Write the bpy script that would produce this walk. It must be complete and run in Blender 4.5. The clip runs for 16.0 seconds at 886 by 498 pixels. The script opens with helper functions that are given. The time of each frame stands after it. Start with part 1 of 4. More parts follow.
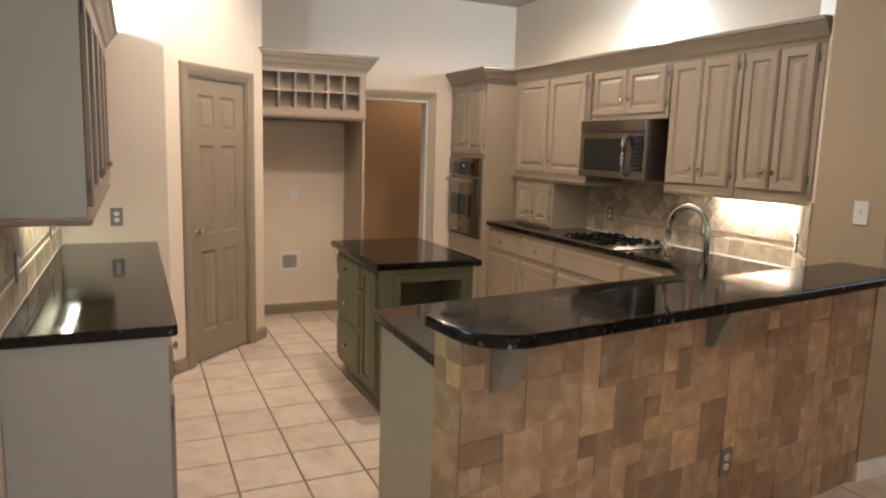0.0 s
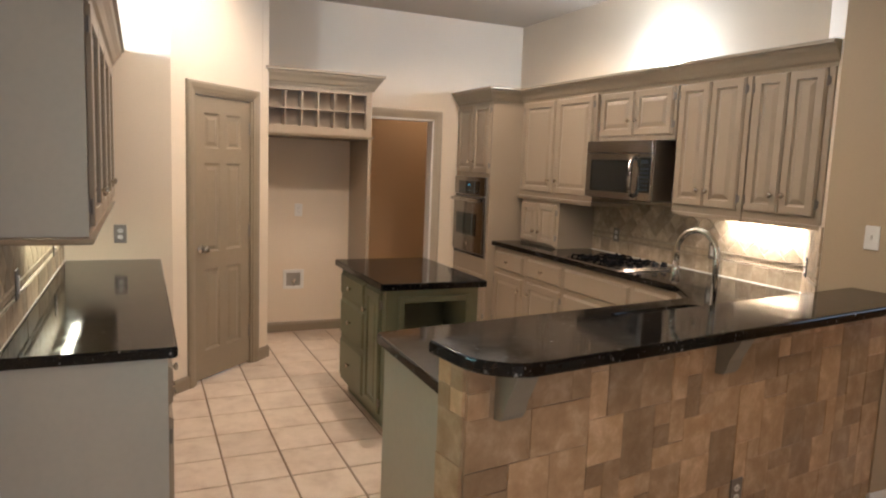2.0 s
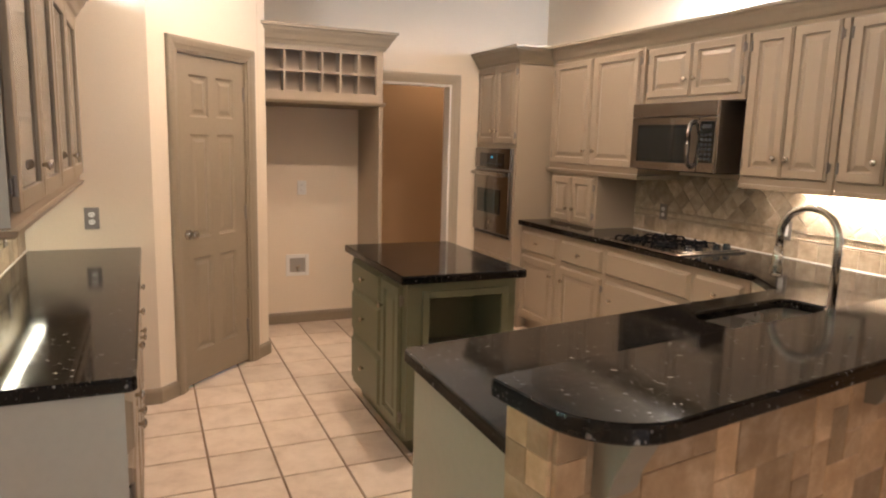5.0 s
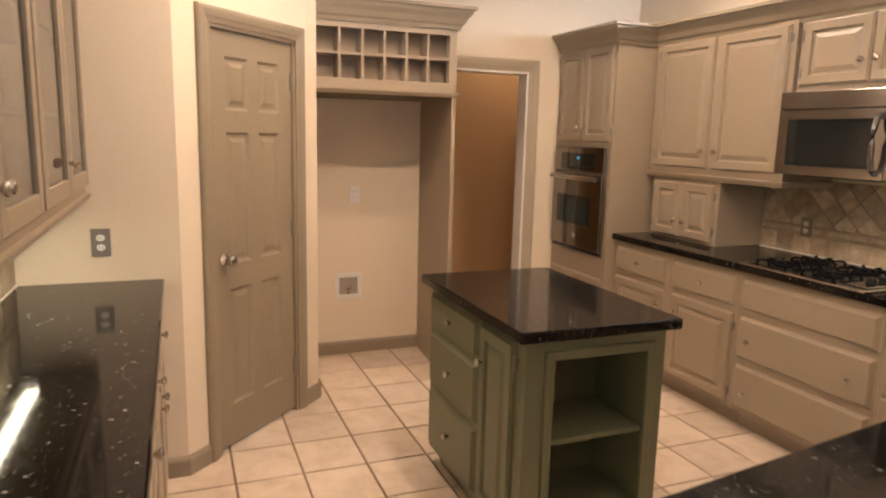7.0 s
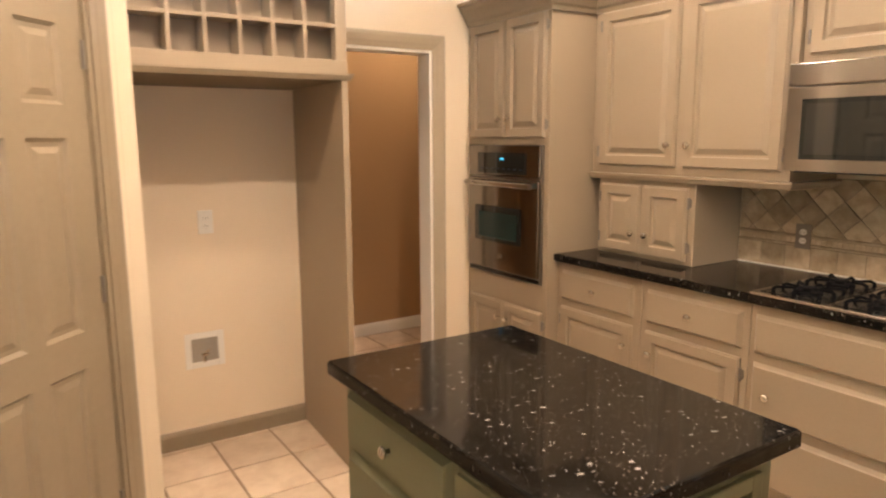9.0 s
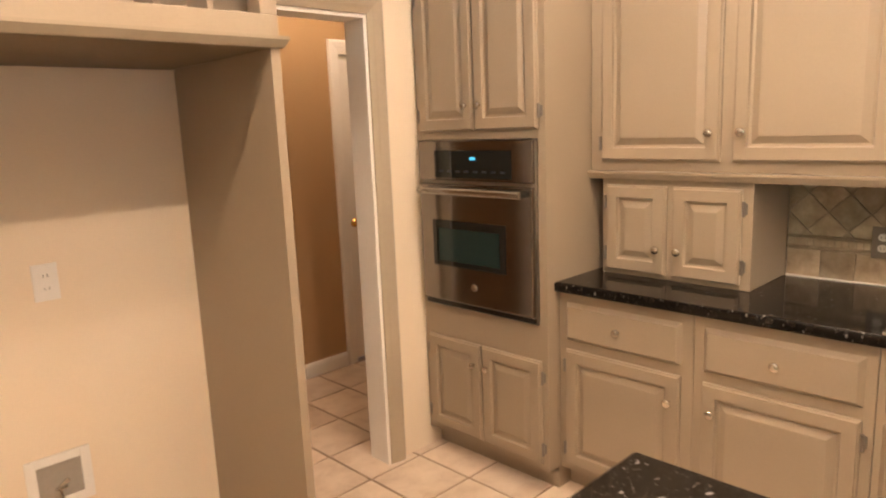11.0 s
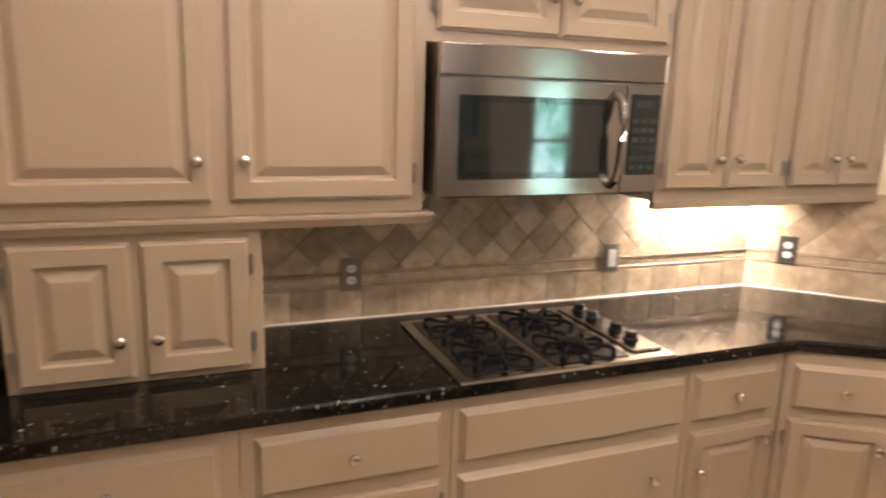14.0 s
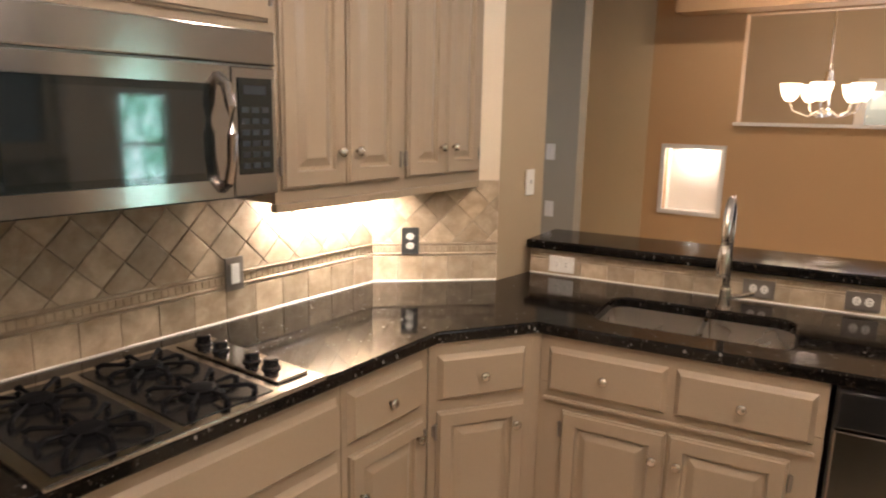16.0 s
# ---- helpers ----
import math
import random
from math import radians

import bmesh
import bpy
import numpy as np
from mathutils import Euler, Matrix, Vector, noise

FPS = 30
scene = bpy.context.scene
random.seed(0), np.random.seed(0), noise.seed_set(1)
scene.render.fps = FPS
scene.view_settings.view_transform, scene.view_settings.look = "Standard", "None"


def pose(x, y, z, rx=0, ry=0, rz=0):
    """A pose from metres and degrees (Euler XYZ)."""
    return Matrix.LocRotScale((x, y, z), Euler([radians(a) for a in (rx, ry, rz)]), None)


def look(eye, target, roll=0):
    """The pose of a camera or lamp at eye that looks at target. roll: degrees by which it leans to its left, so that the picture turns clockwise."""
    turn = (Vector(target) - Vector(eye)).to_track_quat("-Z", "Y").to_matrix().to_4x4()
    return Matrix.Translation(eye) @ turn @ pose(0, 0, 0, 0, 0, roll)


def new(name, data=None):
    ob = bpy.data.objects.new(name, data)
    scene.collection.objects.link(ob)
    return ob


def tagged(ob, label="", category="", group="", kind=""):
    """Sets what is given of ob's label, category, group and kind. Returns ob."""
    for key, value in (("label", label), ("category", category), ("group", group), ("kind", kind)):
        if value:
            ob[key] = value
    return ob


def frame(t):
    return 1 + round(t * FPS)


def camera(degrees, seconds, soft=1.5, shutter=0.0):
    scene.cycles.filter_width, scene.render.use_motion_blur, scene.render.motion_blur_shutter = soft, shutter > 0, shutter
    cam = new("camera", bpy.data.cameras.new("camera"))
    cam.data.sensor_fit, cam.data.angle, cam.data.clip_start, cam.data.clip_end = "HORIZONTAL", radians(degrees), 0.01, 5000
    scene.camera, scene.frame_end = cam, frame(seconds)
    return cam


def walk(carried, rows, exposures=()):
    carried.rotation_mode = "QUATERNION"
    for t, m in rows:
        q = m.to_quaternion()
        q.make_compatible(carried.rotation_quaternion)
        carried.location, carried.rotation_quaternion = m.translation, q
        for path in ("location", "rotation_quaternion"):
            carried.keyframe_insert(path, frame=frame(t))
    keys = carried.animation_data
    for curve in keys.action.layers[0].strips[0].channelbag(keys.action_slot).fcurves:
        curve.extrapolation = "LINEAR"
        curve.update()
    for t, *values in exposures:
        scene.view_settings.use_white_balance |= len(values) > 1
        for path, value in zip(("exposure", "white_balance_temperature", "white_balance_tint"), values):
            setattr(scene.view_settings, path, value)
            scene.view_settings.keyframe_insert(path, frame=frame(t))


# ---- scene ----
cam = camera(66.3, 16.0, soft=2.1, shutter=0.4)
PATH = [
    (0, (-0.224, -0.733, 1.572), (0.598, 1.067, 1.277), 1.7),
    (0.5, (-0.216, -0.74, 1.605), (0.622, 1.063, 1.387), 1.6),
    (1, (-0.202, -0.718, 1.6), (0.646, 1.088, 1.459), 2.1),
    (1.5, (-0.213, -0.711, 1.59), (0.62, 1.098, 1.416), 2.3),
    (2, (-0.211, -0.697, 1.588), (0.6, 1.115, 1.342), 2.2),
    (2.5, (-0.239, -0.677, 1.567), (0.557, 1.136, 1.286), 1.8),
    (3, (-0.198, -0.595, 1.554), (0.551, 1.232, 1.239), 1.6),
    (3.5, (-0.109, -0.479, 1.576), (0.646, 1.344, 1.249), 1.6),
    (4, (-0.043, -0.371, 1.561), (0.729, 1.447, 1.25), 1.6),
    (6.5, (-0.081, 0.659, 1.534), (0.722, 2.461, 1.207), 1.4),
    (7, (-0.031, 0.926, 1.555), (0.691, 2.761, 1.221), 1.4),
    (7.5, (0.038, 1.22, 1.547), (0.843, 3.015, 1.189), 0.9),
    (8, (0.142, 1.506, 1.583), (0.936, 3.313, 1.26), 1.2),
    (8.5, (0.206, 1.83, 1.547), (1.079, 3.603, 1.234), 0.8),
    (9, (0.279, 2.102, 1.536), (1.354, 3.756, 1.209), -0.3),
    (11.5, (0.583, 3.471, 1.571), (2.107, 4.712, 1.202), -2.1),
    (12, (0.622, 3.735, 1.592), (2.345, 4.674, 1.2), -1.7),
    (12.5, (0.73, 3.96, 1.63), (2.606, 4.485, 1.192), -1.5),
    (13, (0.92, 4.19, 1.648), (2.869, 4.238, 1.205), -0.5),
    (13.5, (1.057, 4.251, 1.642), (2.995, 3.976, 1.23), 0.6),
    (14, (1.185, 4.31, 1.653), (3.002, 3.593, 1.227), 1.8),
    (14.5, (1.231, 4.359, 1.634), (2.877, 3.297, 1.229), 1.8),
    (15, (1.28, 4.301, 1.61), (2.795, 3.057, 1.212), 1.8),
    (15.5, (1.413, 4.183, 1.615), (2.733, 2.734, 1.218), 1.4),
    (16, (1.482, 4.118, 1.61), (2.641, 2.537, 1.222), 1.2),
]
walk(cam, [(t, look(eye, target, roll)) for t, eye, target, roll in PATH],
     [(0, -0.10, 5850, 12), (1, -0.20, 5900, 12), (2.5, -0.12, 6050, 14), (4, -0.02, 6200, 16), (7, 0.08, 6850, 19), (9, 0.5, 7000, 16), (11.5, 0.7, 7050, 18), (12.5, 0.78, 7000, 18), (13.5, 0.58, 6400, 20), (14.5, 0.13, 6300, 18), (16, 0.08, 6300, 17)])

# ---- light, sky and exposure ----
world = bpy.data.worlds.new("sky")
scene.world = world
world.use_nodes = True
wn = world.node_tree
sky = wn.nodes.new("ShaderNodeTexSky")
sky.sky_type, sky.sun_disc = "NISHITA", False
sky.sun_elevation, sky.sun_rotation = radians(58), radians(143)
wn.links.new(sky.outputs[0], wn.nodes["Background"].inputs[0])
wn.nodes["Background"].inputs[1].default_value = 0.12


def lamp(name, kind, m, energy, color, size=0.1, size_y=None, spot=None, blend=0.6):
    data = bpy.data.lights.new(name, kind)
    data.energy, data.color = energy, color
    if kind == "AREA":
        data.shape, data.size, data.size_y = ("RECTANGLE", size, size_y) if size_y else ("DISK", size, size)
    elif kind == "SPOT":
        data.spot_size, data.spot_blend, data.shadow_soft_size = radians(spot), blend, size
    elif kind == "SUN":
        data.angle = size
    else:
        data.shadow_soft_size = size
    ob = new(name, data)
    ob.matrix_world = m
    return ob


WARM = (1.0, 0.80, 0.60)
lamp("sun", "SUN", look((3, -4, 8), (0, 0, 0)), 5.0, (1, 0.95, 0.88), radians(0.5))
# recessed cans in the ceiling; the fourth and last two are unseen fill
CANS = [(2.32, 4.17, 122), (0.50, 3.75, 112), (1.25, 2.95, 208), (2.1, 2.2, 52), (0.35, 1.6, 20), (2.3, -0.45, 92), (-0.05, -1.6, 50)]
for cx, cy, watts in CANS:
    lamp("can_light", "SPOT", pose(cx, cy, 2.985), watts, WARM, 0.06, spot=160, blend=0.62)
# lights lying on top of the wall cabinets, and strips under them
lamp("cabinet_top_light", "POINT", pose(3.305, 3.33, 2.34), 78, (0.76, 0.88, 1.0), 0.04)
lamp("cabinet_top_light", "POINT", pose(-0.53, 3.05, 2.24), 70, (0.66, 0.83, 1.0), 0.05)
lamp("under_cabinet_light", "AREA", pose(3.30, 2.33, 1.325, 0, -24, 0), 17, (1, 0.88, 0.72), 0.05, 0.50)
lamp("under_cabinet_light", "AREA", pose(-0.57, 3.12, 1.266, 0, 10, 0), 5.5, (1.0, 0.97, 0.70), 0.045, 1.25)
# daylight through the window and the glazed door of the room behind
lamp("patio_daylight", "AREA", pose(1.2, -3.9, 1.2, 90, 0, 0), 46, (0.80, 0.90, 1.0), 2.2, 1.9)
lamp("nook_daylight", "AREA", pose(4.17, 0.60, 1.50, 0, 90, 0), 4, (0.74, 0.87, 1.0), 1.15, 0.85)
lamp("hall_light", "POINT", pose(2.9, 6.2, 2.5), 15, WARM, 0.1)
lamp("far_room_light", "POINT", pose(2.3, -2.6, 2.05), 22, WARM, 0.15)
lamp("niche_light", "POINT", pose(3.1, -1.50, 1.33), 4.0, (1, 0.9, 0.75), 0.03)

# ---- materials ----


def nodes(name):
    m = bpy.data.materials.new(name)
    m.use_nodes = True
    nt = m.node_tree
    return m, nt, nt.nodes["Principled BSDF"]


def ramp(nt, src, stops):
    r = nt.nodes.new("ShaderNodeValToRGB")
    while len(r.color_ramp.elements) < len(stops):
        r.color_ramp.elements.new(0.5)
    for e, (p, c) in zip(r.color_ramp.elements, stops):
        e.position, e.color = p, (*c, 1) if len(c) == 3 else c
    nt.links.new(src, r.inputs[0])
    return r.outputs[0]


def noise_tex(nt, scale, detail=4, rough=0.55, stretch=None, dist=0.0):
    tc = nt.nodes.new("ShaderNodeTexCoord")
    n = nt.nodes.new("ShaderNodeTexNoise")
    n.inputs["Scale"].default_value, n.inputs["Detail"].default_value = scale, detail
    n.inputs["Roughness"].default_value, n.inputs["Distortion"].default_value = rough, dist
    src = tc.outputs["Object"]
    if stretch:
        mp = nt.nodes.new("ShaderNodeMapping")
        mp.inputs["Scale"].default_value = stretch
        nt.links.new(src, mp.inputs[0])
        src = mp.outputs[0]
    nt.links.new(src, n.inputs["Vector"])
    return n


def mix(nt, kind, a, b, fac=1.0):
    x = nt.nodes.new("ShaderNodeMixRGB")
    x.blend_type = kind
    for i, v in ((0, fac), (1, a), (2, b)):
        if isinstance(v, (int, float)):
            x.inputs[i].default_value = v
        elif isinstance(v, tuple):
            x.inputs[i].default_value = (*v, 1)
        else:
            nt.links.new(v, x.inputs[i])
    return x.outputs[0]


def bump(nt, bsdf, height, strength, distance=0.002):
    b = nt.nodes.new("ShaderNodeBump")
    b.inputs["Strength"].default_value, b.inputs["Distance"].default_value = strength, distance
    nt.links.new(height, b.inputs["Height"])
    nt.links.new(b.outputs[0], bsdf.inputs["Normal"])


def paint(name, c, rough=0.45, vary=0.10, big=1.3, fine=60.0, relief=0.15, stretch=None, metal=0.0, coat=0.0):
    """Two scales of colour change, uneven gloss and a fine relief over one base colour."""
    m, nt, b = nodes(name)
    n1, n2 = noise_tex(nt, big, 3), noise_tex(nt, fine, 5, stretch=stretch)
    lo, hi = tuple(v * (1 - vary) for v in c), tuple(min(1, v * (1 + vary)) for v in c)
    col = ramp(nt, n1.outputs["Fac"], [(0.3, lo), (0.7, hi)])
    col = mix(nt, "MULTIPLY", col, ramp(nt, n2.outputs["Fac"], [(0.3, (1 - vary * 0.7,) * 3), (0.6, (1, 1, 1))]))
    nt.links.new(col, b.inputs["Base Color"])
    nt.links.new(ramp(nt, n1.outputs["Fac"], [(0.2, (rough * 0.85,) * 3), (0.8, (min(1, rough * 1.18),) * 3)]), b.inputs["Roughness"])
    b.inputs["Metallic"].default_value, b.inputs["Coat Weight"].default_value = metal, coat
    if relief:
        bump(nt, b, n2.outputs["Fac"], relief)
    return m


def stone(name, dark, mid, light, scale=9.0, rough=0.4, spread=0.35, pits=True, tint=None):
    """Travertine or glazed tile: cloudy colour with its own tone for each piece."""
    m, nt, b = nodes(name)
    n1, n2 = noise_tex(nt, scale, 7, 0.62, dist=0.25), noise_tex(nt, scale * 8, 4)
    info = nt.nodes.new("ShaderNodeObjectInfo")
    tc, move, far = nt.nodes.new("ShaderNodeTexCoord"), nt.nodes.new("ShaderNodeVectorMath"), nt.nodes.new("ShaderNodeVectorMath")
    # every piece is cut from another spot of the stone
    far.operation, move.operation = "SCALE", "ADD"
    far.inputs[0].default_value = (7.1, 13.7, 23.3)
    nt.links.new(info.outputs["Random"], far.inputs["Scale"])
    nt.links.new(tc.outputs["Object"], move.inputs[0])
    nt.links.new(far.outputs[0], move.inputs[1])
    for n in (n1, n2):
        nt.links.new(move.outputs[0], n.inputs["Vector"])
    col = ramp(nt, n1.outputs["Fac"], [(0.30, dark), (0.5, mid), (0.70, light)])
    tone = ramp(nt, info.outputs["Random"], [(0, (1 - spread,) * 3), (0.55, (1, 1, 1)), (1, tint or (1 + spread * 0.5,) * 3)])
    col = mix(nt, "MULTIPLY", col, tone)
    nt.links.new(col, b.inputs["Base Color"])
    b.inputs["Roughness"].default_value = rough
    hgt = ramp(nt, n2.outputs["Fac"], [(0.30, (0, 0, 0)), (0.42, (1, 1, 1))]) if pits else n2.outputs["Fac"]
    bump(nt, b, hgt, 0.25, 0.003)
    return m


def granite():
    m, nt, b = nodes("black_granite")
    n = noise_tex(nt, 38, 6, 0.7)
    base = ramp(nt, n.outputs["Fac"], [(0.35, (0.002, 0.002, 0.002)), (0.55, (0.006, 0.005, 0.0045)), (0.72, (0.017, 0.013, 0.010))])
    tc = nt.nodes.new("ShaderNodeTexCoord")
    bend = noise_tex(nt, 60, 3, 0.7)
    warp = mix(nt, "ADD", tc.outputs["Object"], mix(nt, "MULTIPLY", bend.outputs["Color"], (0.012, 0.012, 0.012)))
    patch = noise_tex(nt, 9, 3)
    thick = ramp(nt, patch.outputs["Fac"], [(0.36, (0.3, 0.3, 0.3)), (0.58, (1, 1, 1))])
    for size, keep, tone, turn, thin in ((26, 0.66, (0.026, 0.019, 0.015), 1.7, 1.6), (52, 0.62, (0.050, 0.040, 0.033), 0.9, 1.8), (95, 0.74, (0.10, 0.088, 0.078), 1.2, 2.0), (36, 0.90, (0.34, 0.33, 0.31), 0.5, 2.4), (58, 0.89, (0.26, 0.25, 0.24), 2.1, 3.0)):
        spin, mp = nt.nodes.new("ShaderNodeMapping"), nt.nodes.new("ShaderNodeMapping")
        spin.inputs["Rotation"].default_value[2] = turn
        mp.inputs["Scale"].default_value = (1, thin, 1)
        nt.links.new(warp, spin.inputs[0])
        nt.links.new(spin.outputs[0], mp.inputs[0])
        v = nt.nodes.new("ShaderNodeTexVoronoi")
        v.inputs["Scale"].default_value = size
        nt.links.new(mp.outputs[0], v.inputs["Vector"])
        fleck = ramp(nt, v.outputs["Distance"], [(0.0, (1, 1, 1)), (0.18, (1, 1, 1)), (0.29, (0, 0, 0))])
        sep = nt.nodes.new("ShaderNodeSeparateColor")
        nt.links.new(v.outputs["Color"], sep.inputs[0])
        pick = ramp(nt, sep.outputs[0], [(keep, (0, 0, 0)), (keep + 0.05, (1, 1, 1))])
        base = mix(nt, "MIX", base, tone, mix(nt, "MULTIPLY", mix(nt, "MULTIPLY", fleck, pick), thick))
    nt.links.new(base, b.inputs["Base Color"])
    smear = noise_tex(nt, 4, 5, 0.7, dist=2.0)
    nt.links.new(ramp(nt, smear.outputs["Fac"], [(0.42, (0.06,) * 3), (0.72, (0.15,) * 3)]), b.inputs["Roughness"])
    b.inputs["Specular IOR Level"].default_value = 0.28
    return m


def plain(name, c, rough=0.4, metal=0.0, emit=0.0, emit_c=None):
    m, nt, b = nodes(name)
    b.inputs["Base Color"].default_value = (*c, 1)
    b.inputs["Roughness"].default_value, b.inputs["Metallic"].default_value = rough, metal
    if emit:
        b.inputs["Emission Color"].default_value, b.inputs["Emission Strength"].default_value = (*(emit_c or c), 1), emit
    return m


TAUPE = paint("taupe_paint", (0.328, 0.259, 0.186), 0.42, 0.05, 1.1, 110, 0.05)
SAGE = paint("sage_green_paint", (0.155, 0.157, 0.092), 0.42, 0.07, 2.0, 90, 0.06)
TRIMT = paint("taupe_trim_paint", (0.29, 0.232, 0.162), 0.40, 0.07, 1.5, 40, 0.08)
CREAM = paint("cream_wall_paint", (0.75, 0.64, 0.50), 0.75, 0.04, 0.8, 120, 0.25)
TAN = paint("tan_wall_paint", (0.42, 0.325, 0.215), 0.75, 0.05, 0.8, 120, 0.25)
OCHRE = paint("ochre_wall_paint", (0.55, 0.35, 0.175), 0.75, 0.05, 0.8, 120, 0.25)
# tan wall made greyer, with the shade mixed into its colour
TANSHADE = paint("shaded_tan_wall_paint", (0.36, 0.33, 0.26), 0.75, 0.05, 0.8, 120, 0.25)
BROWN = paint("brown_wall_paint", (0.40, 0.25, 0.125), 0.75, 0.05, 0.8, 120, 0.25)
CEIL = paint("ceiling_paint", (0.42, 0.36, 0.28), 0.85, 0.05, 0.7, 90, 0.4)
WHITE = paint("white_trim_paint", (0.80, 0.77, 0.72), 0.4, 0.04, 2.0, 60, 0.05)
PLASTIC = paint("white_plastic", (0.75, 0.73, 0.69), 0.35, 0.03, 5, 90, 0.0)
GREYP = paint("bracket_paint", (0.25, 0.225, 0.175), 0.5, 0.08, 3, 50, 0.08)
# dark brown that paints in the shade of undersides and cabinet interiors
DARKSHADE = paint("shade_brown_paint", (0.16, 0.12, 0.075), 0.6, 0.15, 3, 40, 0.1)
GRANITE = granite()
SINKST = paint("sink_steel", (0.66, 0.63, 0.59), 0.28, 0.04, 6, 60, 0.02, metal=1.0)
STEEL = paint("brushed_steel", (0.44, 0.41, 0.38), 0.15, 0.06, 2, 30, 0.04, (40, 1, 1), metal=1.0)
DSTEEL = paint("dark_steel", (0.30, 0.28, 0.26), 0.30, 0.06, 2, 30, 0.04, (1, 40, 40), metal=1.0)
NICKEL = paint("brushed_nickel", (0.60, 0.56, 0.50), 0.24, 0.05, 8, 60, 0.0, metal=1.0)
def brushed(name, c, rough):
    """Brushed steel whose grain runs level, so that its gleams stretch upright."""
    m = paint(name, c, rough, 0.05, 2, 25, 0.02, (1, 1, 50), metal=1.0)
    nt = m.node_tree
    b = nt.nodes["Principled BSDF"]
    tan = nt.nodes.new("ShaderNodeTangent")
    tan.direction_type, tan.axis = "RADIAL", "Z"
    nt.links.new(tan.outputs[0], b.inputs["Tangent"])
    b.inputs["Anisotropic"].default_value, b.inputs["Anisotropic Rotation"].default_value = 0.85, 0.25
    return m


APPST = brushed("appliance_steel", (0.40, 0.385, 0.37), 0.17)
OVENST = brushed("oven_steel", (0.25, 0.23, 0.212), 0.19)
BRASS = plain("brass", (0.80, 0.52, 0.16), 0.22, 1.0)
BLACK = plain("black_enamel", (0.012, 0.012, 0.013), 0.22)
IRON = paint("cast_iron", (0.007, 0.007, 0.008), 0.6, 0.2, 20, 150, 0.3)
IRON.node_tree.nodes["Principled BSDF"].inputs["Specular IOR Level"].default_value = 0.05
GLOSS = plain("black_glass", (0.010, 0.014, 0.015), 0.04)
GLOSS.node_tree.nodes["Principled BSDF"].inputs["IOR"].default_value = 1.6
MESHGL = plain("screened_glass", (0.010, 0.013, 0.014), 0.05)
MESHGL.node_tree.nodes["Principled BSDF"].inputs["IOR"].default_value = 1.75
# dark glass; the teal of a reflection is put into its base colour
OVENGL = plain("oven_glass", (0.014, 0.032, 0.033), 0.05)
RUBBER = plain("dark_plastic", (0.03, 0.03, 0.03), 0.5)
GREYPL = plain("grey_plate", (0.23, 0.205, 0.18), 0.35, 0.6)
DISPLAY = plain("display_digits", (0.02, 0.2, 0.3), 0.3, 0, 0.8, (0.05, 0.55, 0.9))
MARKS = plain("panel_marks", (0.020, 0.023, 0.030), 0.4)
LENS = plain("lamp_lens", (1, 0.95, 0.85), 0.4, 0, 14.0, (1.0, 0.86, 0.66))
SHADE = plain("frosted_shade", (1, 0.9, 0.75), 0.4, 0, 5.0, (1.0, 0.80, 0.52))
TRAV = stone("travertine", (0.30, 0.190, 0.102), (0.385, 0.260, 0.15), (0.53, 0.39, 0.255), 12, 0.34, 0.27, tint=(1.42, 1.40, 1.37))
TGROUT = paint("travertine_joint", (0.36, 0.255, 0.16), 0.9, 0.12, 4, 120, 0.4)
SPLASH = stone("tumbled_tile", (0.31, 0.232, 0.148), (0.43, 0.338, 0.232), (0.57, 0.468, 0.34), 14, 0.42, 0.28)
GROUT = paint("grout", (0.30, 0.20, 0.125), 0.9, 0.12, 4, 120, 0.4)
SPGROUT = paint("splash_grout", (0.40, 0.32, 0.225), 0.9, 0.12, 4, 120, 0.4)
FTILE = stone("floor_tile", (0.57, 0.435, 0.33), (0.68, 0.55, 0.43), (0.75, 0.62, 0.50), 7, 0.33, 0.10, False)
GROUND = paint("lawn_ground", (0.10, 0.12, 0.05), 0.9, 0.3, 1, 30, 0.3)


def glass():
    m, nt, b = nodes("clear_glass")
    b.inputs["Base Color"].default_value = (0.9, 0.93, 0.92, 1)
    b.inputs["Roughness"].default_value, b.inputs["Transmission Weight"].default_value, b.inputs["IOR"].default_value = 0.02, 1.0, 1.45
    return m


GLASS = glass()

# ---- building blocks ----


def box(bm, x0, y0, z0, x1, y1, z1, r=0.0, m=None):
    """A box, with its edges rounded by r, into bm."""
    mat4 = Matrix.Translation(((x0 + x1) / 2, (y0 + y1) / 2, (z0 + z1) / 2)) @ Matrix.Diagonal((abs(x1 - x0), abs(y1 - y0), abs(z1 - z0), 1))
    vs = bmesh.ops.create_cube(bm, size=1, matrix=(m or Matrix()) @ mat4)["verts"]
    if r:
        es = list({e for v in vs for e in v.link_edges})
        bmesh.ops.bevel(bm, geom=es, offset=r, segments=2, profile=0.5, affect="EDGES")
    return bm


def cyl(bm, m, r, h, r2=None, seg=16):
    """A rod or cone of height h along its own z, centred in m."""
    bmesh.ops.create_cone(bm, cap_ends=True, segments=seg, radius1=r, radius2=r if r2 is None else r2, depth=h, matrix=m)
    return bm


def lathe(bm, m, prof, seg=18):
    """Turns a profile of (radius, height) round the local z."""
    rings = [[bm.verts.new(m @ Vector((r * math.cos(2 * math.pi * i / seg), r * math.sin(2 * math.pi * i / seg), z))) for i in range(seg)] for r, z in prof]
    for a, b in zip(rings, rings[1:]):
        for i in range(seg):
            bm.faces.new((a[i], a[(i + 1) % seg], b[(i + 1) % seg], b[i]))
    bm.faces.new(rings[0][::-1])
    bm.faces.new(rings[-1])
    return bm


